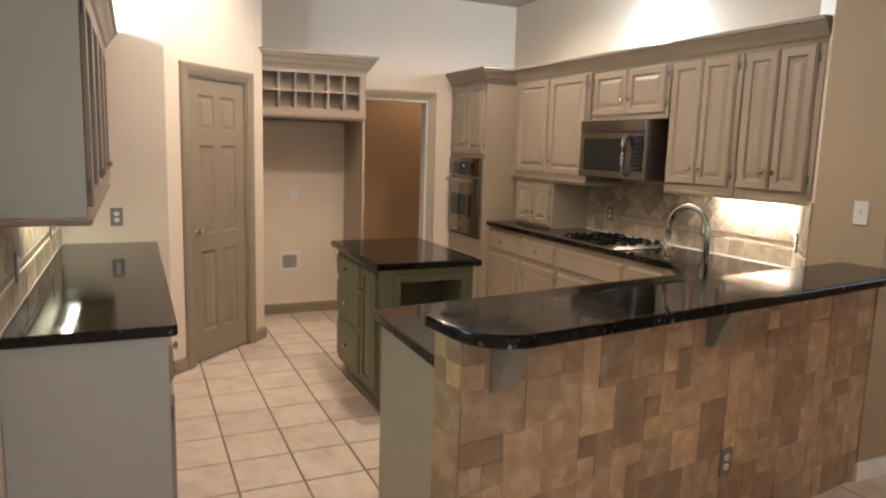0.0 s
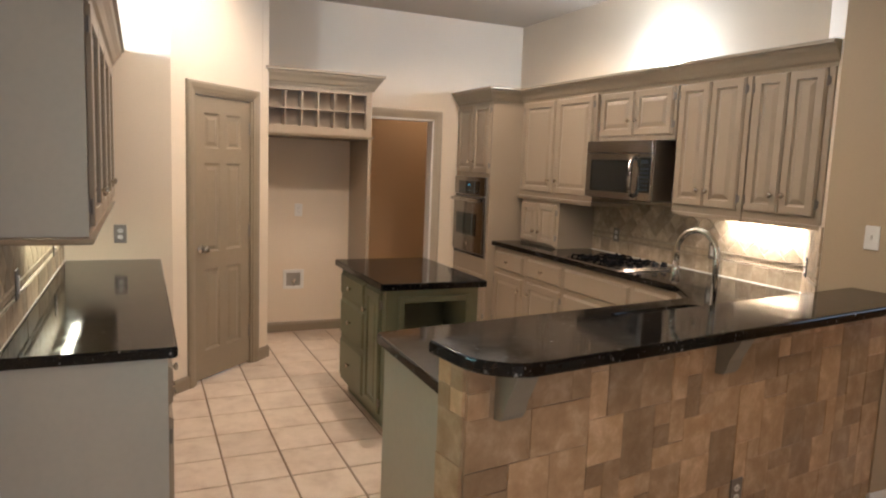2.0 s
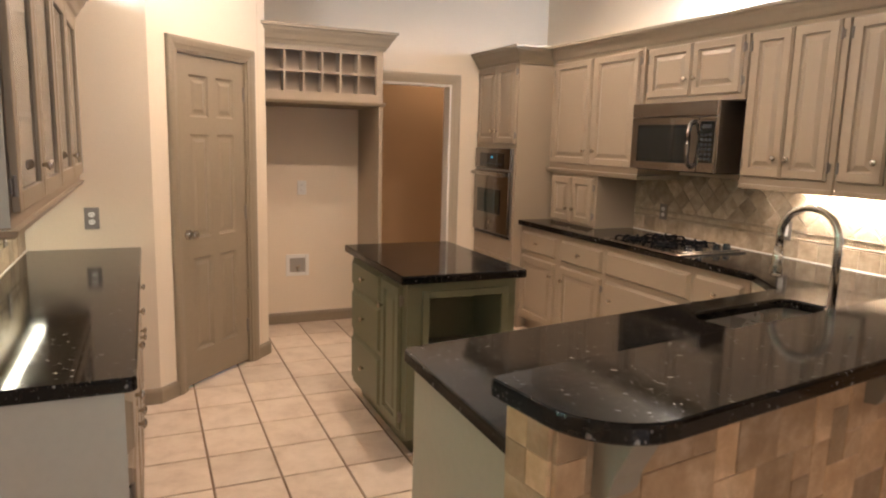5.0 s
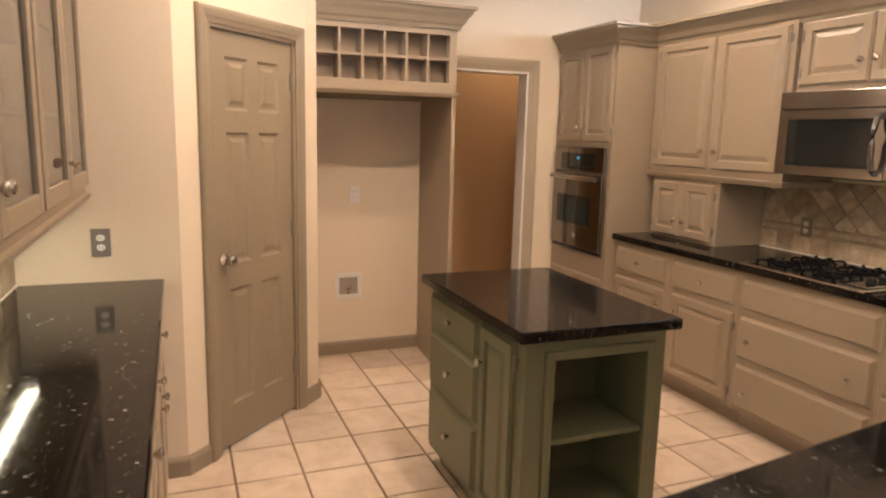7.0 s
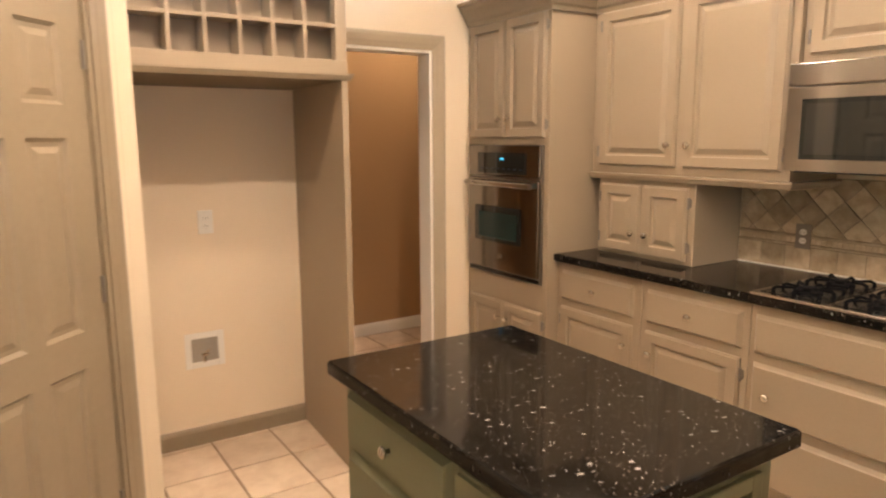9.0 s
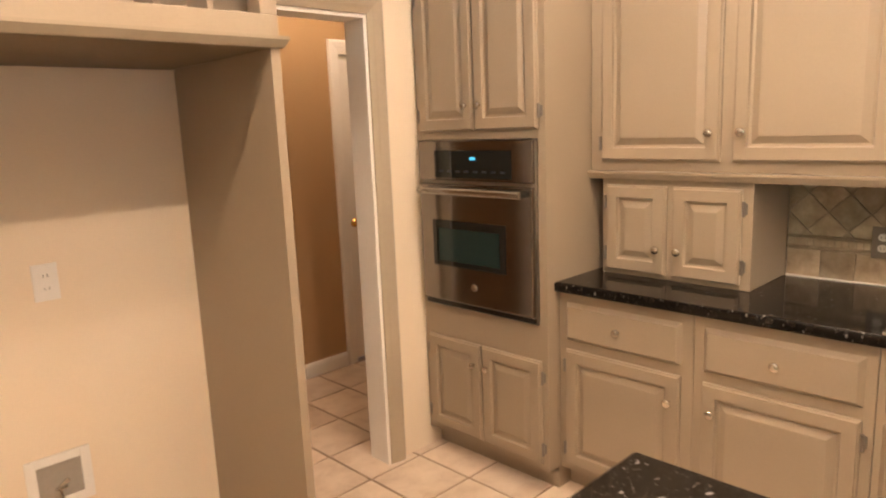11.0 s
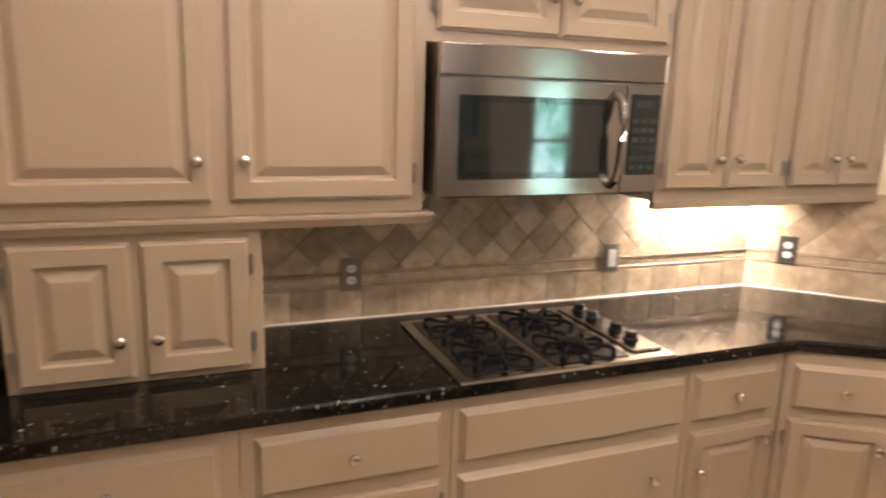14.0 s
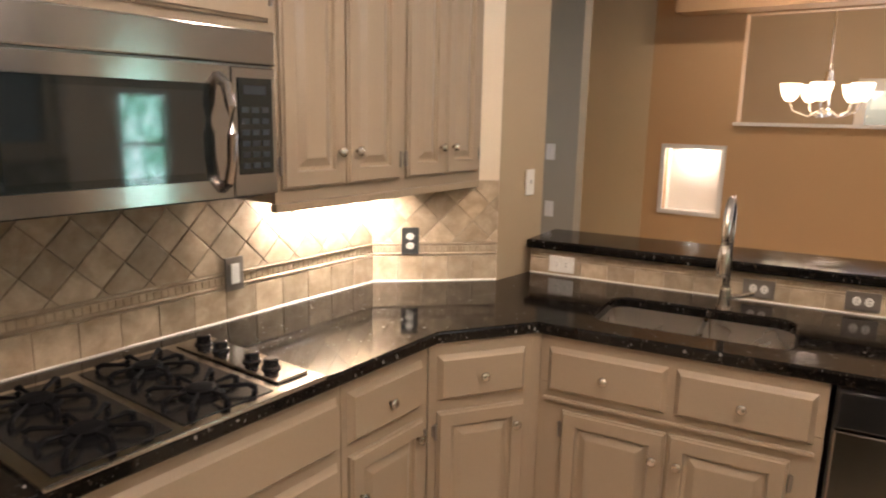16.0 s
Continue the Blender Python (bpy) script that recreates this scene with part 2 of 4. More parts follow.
def tube(bm, pts, r, seg=12):
    """A round pipe along a line of points."""
    pts = [Vector(p) for p in pts]
    rings = []
    for i, p in enumerate(pts):
        d = (pts[min(i + 1, len(pts) - 1)] - pts[max(i - 1, 0)]).normalized()
        q = d.to_track_quat("Z", "Y").to_matrix()
        rr = r[i] if isinstance(r, (list, tuple)) else r
        rings.append([bm.verts.new(p + q @ Vector((rr * math.cos(2 * math.pi * k / seg), rr * math.sin(2 * math.pi * k / seg), 0))) for k in range(seg)])
    for a, b in zip(rings, rings[1:]):
        for k in range(seg):
            bm.faces.new((a[k], a[(k + 1) % seg], b[(k + 1) % seg], b[k]))
    bm.faces.new(rings[0][::-1])
    bm.faces.new(rings[-1])
    return bm


def prism(bm, poly, z0, z1, hole=None):
    """A slab over a plan polygon, with an optional hole through it."""
    from mathutils.geometry import tessellate_polygon
    loops = [poly] + ([hole] if hole else [])
    flat = [Vector((x, y, 0)) for lp in loops for x, y in lp]
    tris = tessellate_polygon([[Vector((x, y, 0)) for x, y in lp] for lp in loops])
    lo = [bm.verts.new((v.x, v.y, z0)) for v in flat]
    hi = [bm.verts.new((v.x, v.y, z1)) for v in flat]
    for a, b, c in tris:
        bm.faces.new((hi[a], hi[b], hi[c]))
        bm.faces.new((lo[c], lo[b], lo[a]))
    k = 0
    for lp in loops:
        n = len(lp)
        for i in range(n):
            j = (i + 1) % n
            bm.faces.new((lo[k + i], lo[k + j], hi[k + j], hi[k + i]))
        k += n
    bmesh.ops.recalc_face_normals(bm, faces=bm.faces)
    return bm


def sweep(bm, path, prof, closed=False):
    """A moulding: the profile of (outwards, up) carried along a plan path; outwards is to the path's right."""
    rows = []
    n = len(path)
    for i, p in enumerate(path):
        p = Vector(p)
        a = (p - Vector(path[i - 1])).normalized() if i else None
        b = (Vector(path[i + 1]) - p).normalized() if i < n - 1 else None
        na, nb = (Vector((d.y, -d.x)) if d else None for d in (a, b))
        if na and nb:
            nn = (na + nb).normalized()
            nn = nn / max(0.3, nn.dot(na))
        else:
            nn = na or nb
        rows.append([bm.verts.new((p.x + nn.x * o, p.y + nn.y * o, z)) for o, z in prof])
    for a, b in zip(rows, rows[1:]):
        for k in range(len(prof)):
            j = (k + 1) % len(prof)
            bm.faces.new((a[k], b[k], b[j], a[j]))
    bm.faces.new(rows[0])
    bm.faces.new(rows[-1][::-1])
    bmesh.ops.recalc_face_normals(bm, faces=bm.faces)
    return bm


def rings(bm, x0, z0, x1, z1, prof, y=0.0, back=0.0):
    """A panelled front in the local x-z plane: (inset, depth) rings from the rim inwards; smaller depth is nearer the viewer."""
    loops = [[(x0, z0), (x1, z0), (x1, z1), (x0, z1)]]
    vs = [[bm.verts.new((a, y + back, b)) for a, b in loops[0]]]
    for ins, dep in prof:
        vs.append([bm.verts.new((a, y + dep, b)) for a, b in ((x0 + ins, z0 + ins), (x1 - ins, z0 + ins), (x1 - ins, z1 - ins), (x0 + ins, z1 - ins))])
    for a, b in zip(vs, vs[1:]):
        for i in range(4):
            bm.faces.new((a[i], a[(i + 1) % 4], b[(i + 1) % 4], b[i]))
    bm.faces.new(vs[-1])
    bm.faces.new(vs[0][::-1])
    return bm


def part(name, bm, material, parent=None, label="", m=None, smooth=False):
    me = bpy.data.meshes.new(name)
    bm.to_mesh(me)
    bm.free()
    me.materials.append(material)
    if smooth:
        me.polygons.foreach_set("use_smooth", [True] * len(me.polygons))
    ob = new(name, me)
    if parent:
        ob.parent = parent
    if m:
        ob.matrix_basis = m
    if label:
        ob["label"] = label
    return ob


def thing(name, m, label, category, group="", kind=""):
    ob = new(name)
    ob.empty_display_size = 0.05
    ob.matrix_basis = m
    return tagged(ob, label, category, group, kind)


def structure(name, bm, material, label=""):
    ob = part(name, bm, material)
    return tagged(ob, label, "", "", "structure")


def B():
    return bmesh.new()


RAISED = [(0.001, -0.011), (0.006, -0.013), (0.009, -0.020), (0.050, -0.020), (0.054, -0.008), (0.063, -0.006), (0.088, -0.018), (0.092, -0.0185)]
SLABF = [(0.012, -0.013), (0.016, -0.020), (0.020, -0.020)]
KNOB = B()
lathe(KNOB, pose(0, -0.020, 0, 90, 0, 0), [(0.006, 0), (0.006, 0.010), (0.010, 0.013), (0.0162, 0.018), (0.0162, 0.023), (0.011, 0.027), (0.003, 0.028)], 12)
KNOB_ME = bpy.data.meshes.new("knob")
KNOB.to_mesh(KNOB_ME)
KNOB_ME.materials.append(NICKEL)
KNOB_ME.polygons.foreach_set("use_smooth", [True] * len(KNOB_ME.polygons))
HINGE = B()
cyl(HINGE, pose(0, -0.012, 0), 0.006, 0.055, seg=8)
box(HINGE, -0.010, -0.006, -0.02, 0.010, 0.001, 0.02, 0.001)
HINGE_ME = bpy.data.meshes.new("hinge")
HINGE.to_mesh(HINGE_ME)
HINGE_ME.materials.append(GREYPL)


def piece(name, me, parent, m, label=""):
    ob = new(name, me)
    ob.parent = parent
    ob.matrix_basis = m
    if label:
        ob["label"] = label
    return ob


def front(par, kind, x0, z0, x1, z1, material, knobs=(), hinge=None):
    """A door, drawer or glazed door on a cabinet's face, with its knobs and hinges."""
    bm = B()
    w, h = x1 - x0, z1 - z0
    cx, cz = (x0 + x1) / 2, (z0 + z1) / 2
    if kind == "door":
        k = min(1, 0.42 * min(w, h) / 0.09)
        rings(bm, -w / 2, -h / 2, w / 2, h / 2, [(a * k if i else a, d) for i, (a, d) in enumerate(RAISED)])
        name = "door"
    elif kind == "glass_door":
        f = 0.055
        for a in ((-w / 2, -h / 2, -w / 2 + f, h / 2), (w / 2 - f, -h / 2, w / 2, h / 2), (-w / 2 + f, -h / 2, w / 2 - f, -h / 2 + f), (-w / 2 + f, h / 2 - f, w / 2 - f, h / 2)):
            box(bm, a[0], -0.02, a[1], a[2], 0, a[3], 0.003)
        name = "door"
    else:
        rings(bm, -w / 2, -h / 2, w / 2, h / 2, SLABF)
        name = "drawer_front"
    d = part(name, bm, material, par, m=pose(cx, 0, cz))
    if kind == "glass_door":
        part("pane", box(B(), -w / 2 + 0.05, -0.011, -h / 2 + 0.05, w / 2 - 0.05, -0.007, h / 2 - 0.05), GLASS, d, "clear glass pane")
    for kx, kz in knobs:
        piece("knob", KNOB_ME, d, pose(kx - cx, 0, kz - cz), "brushed nickel knob")
    if hinge:
        hx = x0 - 0.006 if hinge == "l" else x1 + 0.006
        for hz in (z0 + 0.07, z1 - 0.07):
            piece("hinge", HINGE_ME, d, pose(hx - cx, 0, hz - cz))
    return d


def pair_of_doors(par, x0, z0, x1, z1, material, knob_low=True, kind="door", inset=0.045, gap=0.004):
    """Two doors that meet at a gap (half its width is given), knobs beside it."""
    mid, kz = (x0 + x1) / 2, (z0 + 0.105 if knob_low else z1 - 0.095)
    front(par, kind, x0, z0, mid - gap, z1, material, [(mid - gap - inset + 0.01, kz)], "l")
    front(par, kind, mid + gap, z0, x1, z1, material, [(mid + gap + inset - 0.01, kz)], "r")

# ---- the shell of the rooms ----
TOP = 3.0


def wall(name, boxes, material, label=""):
    bm = B()
    for b in boxes:
        box(bm, *b)
    return structure(name, bm, material, label)


wall("wall_east", [(3.364, 2.056, 0, 3.50, 5.62, TOP)], CREAM, "cream painted kitchen wall")
wall("wall_north", [(0.50, 5.50, 0, 1.69, 5.62, TOP), (2.415, 5.50, 0, 3.364, 5.62, TOP), (1.69, 5.50, 2.02, 2.415, 5.62, TOP)], CREAM, "cream painted wall with an open doorway")
structure("wall_corner", prism(B(), [(3.364, 2.055), (2.985, 1.676), (3.06, 1.60), (3.5, 2.035), (3.5, 2.055)], 0, TOP), CREAM, "short cream wall set at an angle")
structure("wall_pillar", prism(B(), [(2.985, 1.675), (2.985, 1.29), (4.2, 1.29), (4.2, 1.42), (3.13, 1.42), (3.13, 1.65), (3.06, 1.598)], 0, TOP), TAN, "tan painted wall end")
wall("wall_outlet", [(-0.66, 4.01, 0, -0.03, 4.13, TOP)], CREAM, "cream painted end wall")
W_Y = (0.98, 1.43)
wall("wall_west", [(-0.78, -4.0, 0, -0.66, W_Y[0], TOP), (-0.78, W_Y[1], 0, -0.66, 4.13, TOP), (-0.78, W_Y[0], 0, -0.66, W_Y[1], 0.92), (-0.78, W_Y[0], 1.75, -0.66, W_Y[1], TOP)], CREAM, "cream painted wall with a narrow window")
DIAG = pose(-0.03, 4.01, 0, 0, 0, 45)
bm = B()
for b in ((0, 0, 0, 0.20, 0.12, TOP), (0.83, 0, 0, 0.95, 0.12, TOP), (0.20, 0, 2.02, 0.83, 0.12, TOP)):
    box(bm, *b, m=DIAG)
structure("wall_pantry", bm, CREAM, "cream painted angled wall round the pantry door")
structure("wall_alcove", prism(B(), [(0.643, 4.683), (0.70, 4.74), (0.70, 5.5), (0.52, 5.5), (0.52, 4.72)], 0, TOP), CREAM, "cream painted side of the refrigerator alcove")
bm = B()
box(bm, 0.22, 4.6, 0, 0.26, 5.5, 2.6)
box(bm, -0.7, 5.0, 0, 0.26, 5.04, 2.6)
structure("pantry_lining", bm, CREAM)
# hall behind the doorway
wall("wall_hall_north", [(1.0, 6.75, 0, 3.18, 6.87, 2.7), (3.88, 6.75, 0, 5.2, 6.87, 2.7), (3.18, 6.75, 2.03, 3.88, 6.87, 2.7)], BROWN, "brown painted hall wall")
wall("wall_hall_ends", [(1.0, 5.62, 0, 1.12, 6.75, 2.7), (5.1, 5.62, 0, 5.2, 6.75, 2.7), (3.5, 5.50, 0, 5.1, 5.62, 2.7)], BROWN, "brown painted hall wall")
wall("ceiling_hall", [(1.0, 5.625, 2.7, 5.2, 6.87, 2.78)], CEIL)
# the room where the walk begins, and the dining room behind its pass-through
wall("wall_passage", [(1.2, -1.52, 0, 1.35, -1.4, TOP), (1.35, -1.52, 0, 2.80, -1.4, 1.58), (1.35, -1.52, 2.38, 2.80, -1.4, TOP),
                      (2.80, -1.52, 0, 2.87, -1.4, TOP), (2.87, -1.52, 0, 3.33, -1.4, 0.88), (2.87, -1.52, 1.40, 3.33, -1.4, TOP), (3.33, -1.52, 0, 3.48, -1.4, TOP)], OCHRE, "brown painted wall with a niche and a pass-through")
wall("wall_passage_end", [(3.48, -1.52, 0, 4.2, -1.39, TOP)], paint("pale_tan_wall_paint", (0.60, 0.47, 0.29), 0.75, 0.05, 0.8, 120, 0.25), "tan painted end of the far wall")
# this end faces away from the light; the grey colour holds that shade
wall("wall_switches", [(3.62, -0.52, 0, 4.2, -0.40, TOP)], TANSHADE, "tan wall end with light switches, its shade put into the colour")
wall("wall_beam", [(1.2, -1.4, 2.39, 3.25, -1.15, TOP)], OCHRE, "ochre painted beam above the pass-through")
wall("wall_far_east", [(4.2, -4.0, 0, 4.32, 0.15, TOP), (4.2, 1.05, 0, 4.32, 1.42, TOP), (4.2, 0.15, 0, 4.32, 1.05, 0.90), (4.2, 0.15, 2.10, 4.32, 1.05, TOP)], BROWN)
wall("wall_south", [(-0.78, -4.12, 0, 0.1, -4.0, TOP), (2.3, -4.12, 0, 4.32, -4.0, TOP), (0.1, -4.12, 2.05, 2.3, -4.0, TOP)], TAN, "tan painted wall with a glazed door")
wall("ceiling", [(-0.78, -4.12, TOP, 4.32, 5.62, TOP + 0.1)], CEIL, "flat matt tan ceiling")
wall("subfloor", [(-0.78, -4.12, -0.12, 5.2, 6.87, -0.006)], GROUT, "brown grout bed")
wall("ground", [(-60, -60, -0.30, 60, 60, -0.14)], GROUND, "mown lawn outside")


def moulding(name, paths, prof, material, label=""):
    bm = B()
    for p in paths:
        sweep(bm, p, prof)
    return structure(name, bm, material, label)


BASEP = [(0, 0), (0.016, 0), (0.016, 0.07), (0.012, 0.082), (0.006, 0.09), (0, 0.092)]
c45 = math.sqrt(0.5)


def dg(s, o=0.0):
    return (-0.03 + (s + o) * c45, 4.01 + (s - o) * c45)


moulding("baseboard_kitchen", [[(0.70, 5.50), (1.57, 5.50)], [(-0.12, 4.01), (-0.03, 4.01), dg(0.128)], [dg(0.902), dg(0.95), (0.70, 4.745), (0.70, 5.45)]], BASEP, TRIMT, "taupe painted baseboard")
moulding("baseboard_hall", [[(1.12, 6.75), (3.108, 6.75)], [(3.952, 6.75), (5.1, 6.75)]], BASEP, WHITE, "white painted baseboard")
moulding("baseboard_pillar", [[(2.985, 1.31), (2.985, 1.29), (4.2, 1.29)]], BASEP, WHITE, "white painted baseboard")
moulding("baseboard_far", [[(4.2, -1.40), (1.2, -1.40)]], BASEP, WHITE)


def casing(name, m, x0, x1, z, material, w=0.085, label="", lining=None):
    """Mitred moulding round a door opening, on the near face of a wall at local y = 0."""
    prof = [(0, 0), (0.0, -0.012), (0.25, -0.016), (0.4, -0.020), (0.75, -0.024), (0.9, -0.022), (1, -0.014), (1, 0)]
    bm = B()
    inner, outer = [(x0, 0), (x0, z), (x1, z), (x1, 0)], [(x0 - w, 0), (x0 - w, z + w), (x1 + w, z + w), (x1 + w, 0)]
    rows = [[bm.verts.new(m @ Vector((a[0] + (b[0] - a[0]) * k, dep, a[1] + (b[1] - a[1]) * k))) for k, dep in prof] for a, b in zip(inner, outer)]
    for a, b in zip(rows, rows[1:]):
        for i in range(len(prof)):
            j = (i + 1) % len(prof)
            bm.faces.new((a[i], b[i], b[j], a[j]))
    bm.faces.new(rows[0])
    bm.faces.new(rows[-1][::-1])
    jamb = B()
    for q in ((x0 - 0.004, -0.004, 0, x0 + 0.016, 0.124, z), (x1 - 0.016, -0.004, 0, x1 + 0.004, 0.124, z), (x0 + 0.016, -0.004, z - 0.016, x1 - 0.016, 0.124, z + 0.004)):
        box(jamb, *q, m=m)
    for mesh in (bm, jamb):
        bmesh.ops.recalc_face_normals(mesh, faces=mesh.faces)
    structure(name.replace("trim", "jamb"), jamb, lining or material, "painted lining of a door opening")
    return structure(name, bm, material, label)


# the jamb here is painted white to stand for the light falling on it
casing("trim_doorway", pose(0, 5.50, 0), 1.69, 2.415, 2.02, paint("doorway_trim_paint", (0.40, 0.33, 0.24), 0.4, 0.06, 2, 50, 0.05), 0.085, "taupe painted doorway casing", WHITE)
casing("trim_pantry", DIAG, 0.20, 0.83, 2.01, TRIMT, 0.072, "taupe painted pantry door casing")
casing("trim_hall_door", pose(0, 6.75, 0), 3.18, 3.88, 2.03, WHITE, 0.07, "white painted hall door casing")
bm = B()
box(bm, 1.33, -1.53, 1.575, 2.82, -1.36, 1.60, 0.004)
structure("trim_passage", bm, WHITE, "white painted ledge of the pass-through")
bm = B()
for q in ((2.85, -1.41, 0.86, 2.885, -1.385, 1.42), (3.315, -1.41, 0.86, 3.35, -1.385, 1.42), (2.885, -1.41, 0.86, 3.315, -1.385, 0.895), (2.885, -1.41, 1.385, 3.315, -1.385, 1.42)):
    box(bm, *q, 0.003)
structure("trim_niche", bm, WHITE, "white painted frame of a lit wall niche")
wall("niche_lining", [(2.87, -1.62, 0.88, 3.33, -1.60, 1.40), (2.85, -1.60, 0.86, 2.87, -1.52, 1.42), (3.33, -1.60, 0.86, 3.35, -1.52, 1.42), (2.87, -1.60, 0.86, 3.33, -1.52, 0.88), (2.87, -1.60, 1.40, 3.33, -1.52, 1.42)], WHITE, "white painted inside of a lit wall niche")


def window(name, m, w, h, label):
    """A double-hung window in the local x-z plane, sill at z = 0."""
    t = thing(name, m, label, "window", kind="structure")
    bm = B()
    for q in ((0, 0, 0, 0.04, 0.08, h), (w - 0.04, 0, 0, w, 0.08, h), (0.04, 0, 0, w - 0.04, 0.08, 0.04), (0.04, 0, h - 0.04, w - 0.04, 0.08, h), (0.04, 0.03, h / 2 - 0.015, w - 0.04, 0.06, h / 2 + 0.015)):
        box(bm, *q, 0.003)
    part("window_frame", bm, WHITE, t)
    part("window_sill", box(B(), -0.04, -0.05, -0.03, w + 0.04, 0.03, -0.002, 0.004), WHITE, t)
    for z0, z1 in ((0.04, h / 2 - 0.015), (h / 2 + 0.015, h - 0.04)):
        p = part("pane", box(B(), 0.04, 0.042, z0, w - 0.04, 0.047, z1), GLASS, t)
        p.visible_shadow = False
    return t


window("window_1", pose(-0.66, W_Y[0], 0.92, 0, 0, 90), W_Y[1] - W_Y[0], 0.83, "narrow white-framed window looking onto green foliage")
window("window_2", pose(4.2, 1.05, 0.90, 0, 0, -90), 0.90, 1.20, "white-framed window of the breakfast nook")
t = thing("door_3", pose(0.1, -4.02, 0), "white-framed glazed patio door", "door", kind="structure")
for k in range(2):
    bm = B()
    for q in ((0, 0, 0, 0.09, 0.045, 2.05), (1.01, 0, 0, 1.10, 0.045, 2.05), (0.09, 0, 0, 1.01, 0.045, 0.2), (0.09, 0, 1.93, 1.01, 0.045, 2.05)):
        box(bm, *q, 0.003)
    part("door_leaf", bm, WHITE, t, m=pose(1.1 * k, -0.05, 0))
    p = part("pane", box(B(), 0.09, 0.02, 0.2, 1.01, 0.026, 1.93), GLASS, t, m=pose(1.1 * k, -0.05, 0))
    p.visible_shadow = False

# ---- cabinets ----


def cabinet(name, label, m, w, d, z0, z1, material, group="", toe=False, category="cabinet"):
    t = thing(name, m, label, category, group)
    part("body", box(B(), 0, 0, 0.10 if toe else z0, w, d, z1, 0.0025), material, t)
    if toe:
        part("plinth", box(B(), 0.001, 0.07, 0, w - 0.001, d, 0.099), material, t)
    return t


def east(y):
    return pose(2.762, y, 0, 0, 0, -90)


BASE = "taupe painted base cabinets"
lab = "taupe painted base cabinet with raised panel front under granite"
for y, kx, w in ((4.777, 0.49, 0.571), (4.205, 0.075, 0.558)):
    t = cabinet("base_cabinet", lab, east(y), w, 0.595, 0, 0.874, TAUPE, BASE, True)
    front(t, "drawer", 0.035, 0.672, 0.527, 0.832, TAUPE, [(0.28, 0.752)])
    front(t, "door", 0.035, 0.13, 0.527, 0.635, TAUPE, [(kx, 0.53)], "l" if kx > 0.3 else "r")
t = cabinet("drawer_cabinet", "wide taupe painted drawer cabinet under the gas cooktop", east(3.645), 0.80, 0.595, 0, 0.874, TAUPE, BASE, True)
front(t, "drawer", 0.02, 0.672, 0.785, 0.832, TAUPE)
front(t, "drawer", 0.02, 0.405, 0.785, 0.635, TAUPE, [(0.10, 0.51), (0.68, 0.51)])
front(t, "drawer", 0.02, 0.13, 0.785, 0.37, TAUPE, [(0.10, 0.225), (0.68, 0.225)])
t = cabinet("base_cabinet", "narrow taupe painted base cabinet beside the corner", east(2.843), 0.40, 0.56, 0, 0.874, TAUPE, BASE, True)
front(t, "drawer", 0.025, 0.672, 0.365, 0.832, TAUPE, [(0.19, 0.752)])
front(t, "door", 0.025, 0.13, 0.365, 0.635, TAUPE, [(0.06, 0.50), (0.325, 0.58)], "r")
ang = math.degrees(math.atan2(-0.325, -0.210))
t = cabinet("corner_cabinet", "taupe painted corner base cabinet set at an angle", pose(2.763, 2.437, 0, 0, 0, ang), 0.385, 0.22, 0, 0.874, TAUPE, BASE, True)
front(t, "drawer", 0.03, 0.672, 0.355, 0.832, TAUPE, [(0.19, 0.752)])
front(t, "door", 0.03, 0.13, 0.355, 0.635, TAUPE, [(0.315, 0.56)], "l")
part("corner_stile", box(B(), 0.375, 0.004, 0.10, 0.43, 0.06, 0.873, 0.002), TAUPE, t)
part("corner_stile", box(B(), -0.04, 0.012, 0.10, 0.012, 0.06, 0.873, 0.002), TAUPE, t)
PEN = 8.5
PU, PV = Vector((math.cos(radians(PEN)), math.sin(radians(PEN)))), Vector((-math.sin(radians(PEN)), math.cos(radians(PEN))))
PO = Vector((0.575, 0.948))


def pen(u, v):
    p = PO + PU * u + PV * v
    return (p.x, p.y)


SK = Vector((2.545, 2.090))


def sink_side(s):
    p = SK - PU * s
    return pose(p.x, p.y, 0, 0, 0, 180 + PEN)


t = cabinet("sink_cabinet", "taupe painted sink base cabinet with two tilt-out fronts", sink_side(0.01), 0.88, 0.50, 0, 0.70, TAUPE, BASE, True)
part("apron", box(B(), 0, 0, 0.7005, 0.88, 0.02, 0.874, 0.002), TAUPE, t)
part("rail", box(B(), 0.02, -0.016, 0.638, 0.86, 0, 0.652, 0.004), TAUPE, t)
front(t, "drawer", 0.03, 0.672, 0.43, 0.832, TAUPE, [(0.23, 0.752)])
front(t, "drawer", 0.455, 0.672, 0.855, 0.832, TAUPE, [(0.655, 0.752)])
pair_of_doors(t, 0.09, 0.13, 0.80, 0.61, TAUPE, False)
t = thing("dishwasher", sink_side(0.905), "stainless dishwasher with a black control strip", "dishwasher")
part("body", box(B(), 0, 0.0, 0.10, 0.595, 0.55, 0.872, 0.003), RUBBER, t)
part("door", box(B(), 0.004, -0.028, 0.11, 0.591, -0.001, 0.745, 0.006), OVENST, t)
part("control_panel", box(B(), 0.004, -0.030, 0.752, 0.591, -0.001, 0.866, 0.006), BLACK, t)
part("plinth", box(B(), 0.01, 0.06, 0, 0.585, 0.5, 0.099), RUBBER, t)
bm = prism(B(), [(0.652, 1.11), (0.665, 1.79), (0.955, 1.834), (1.045, 1.185)], 0.0, 0.874)
tagged(part("end_cabinet", bm, paint("grey_green_panel", (0.40, 0.37, 0.29), 0.5, 0.06, 1.5, 40, 0.08)), "plain grey-green cabinet end of the peninsula", "cabinet", BASE)

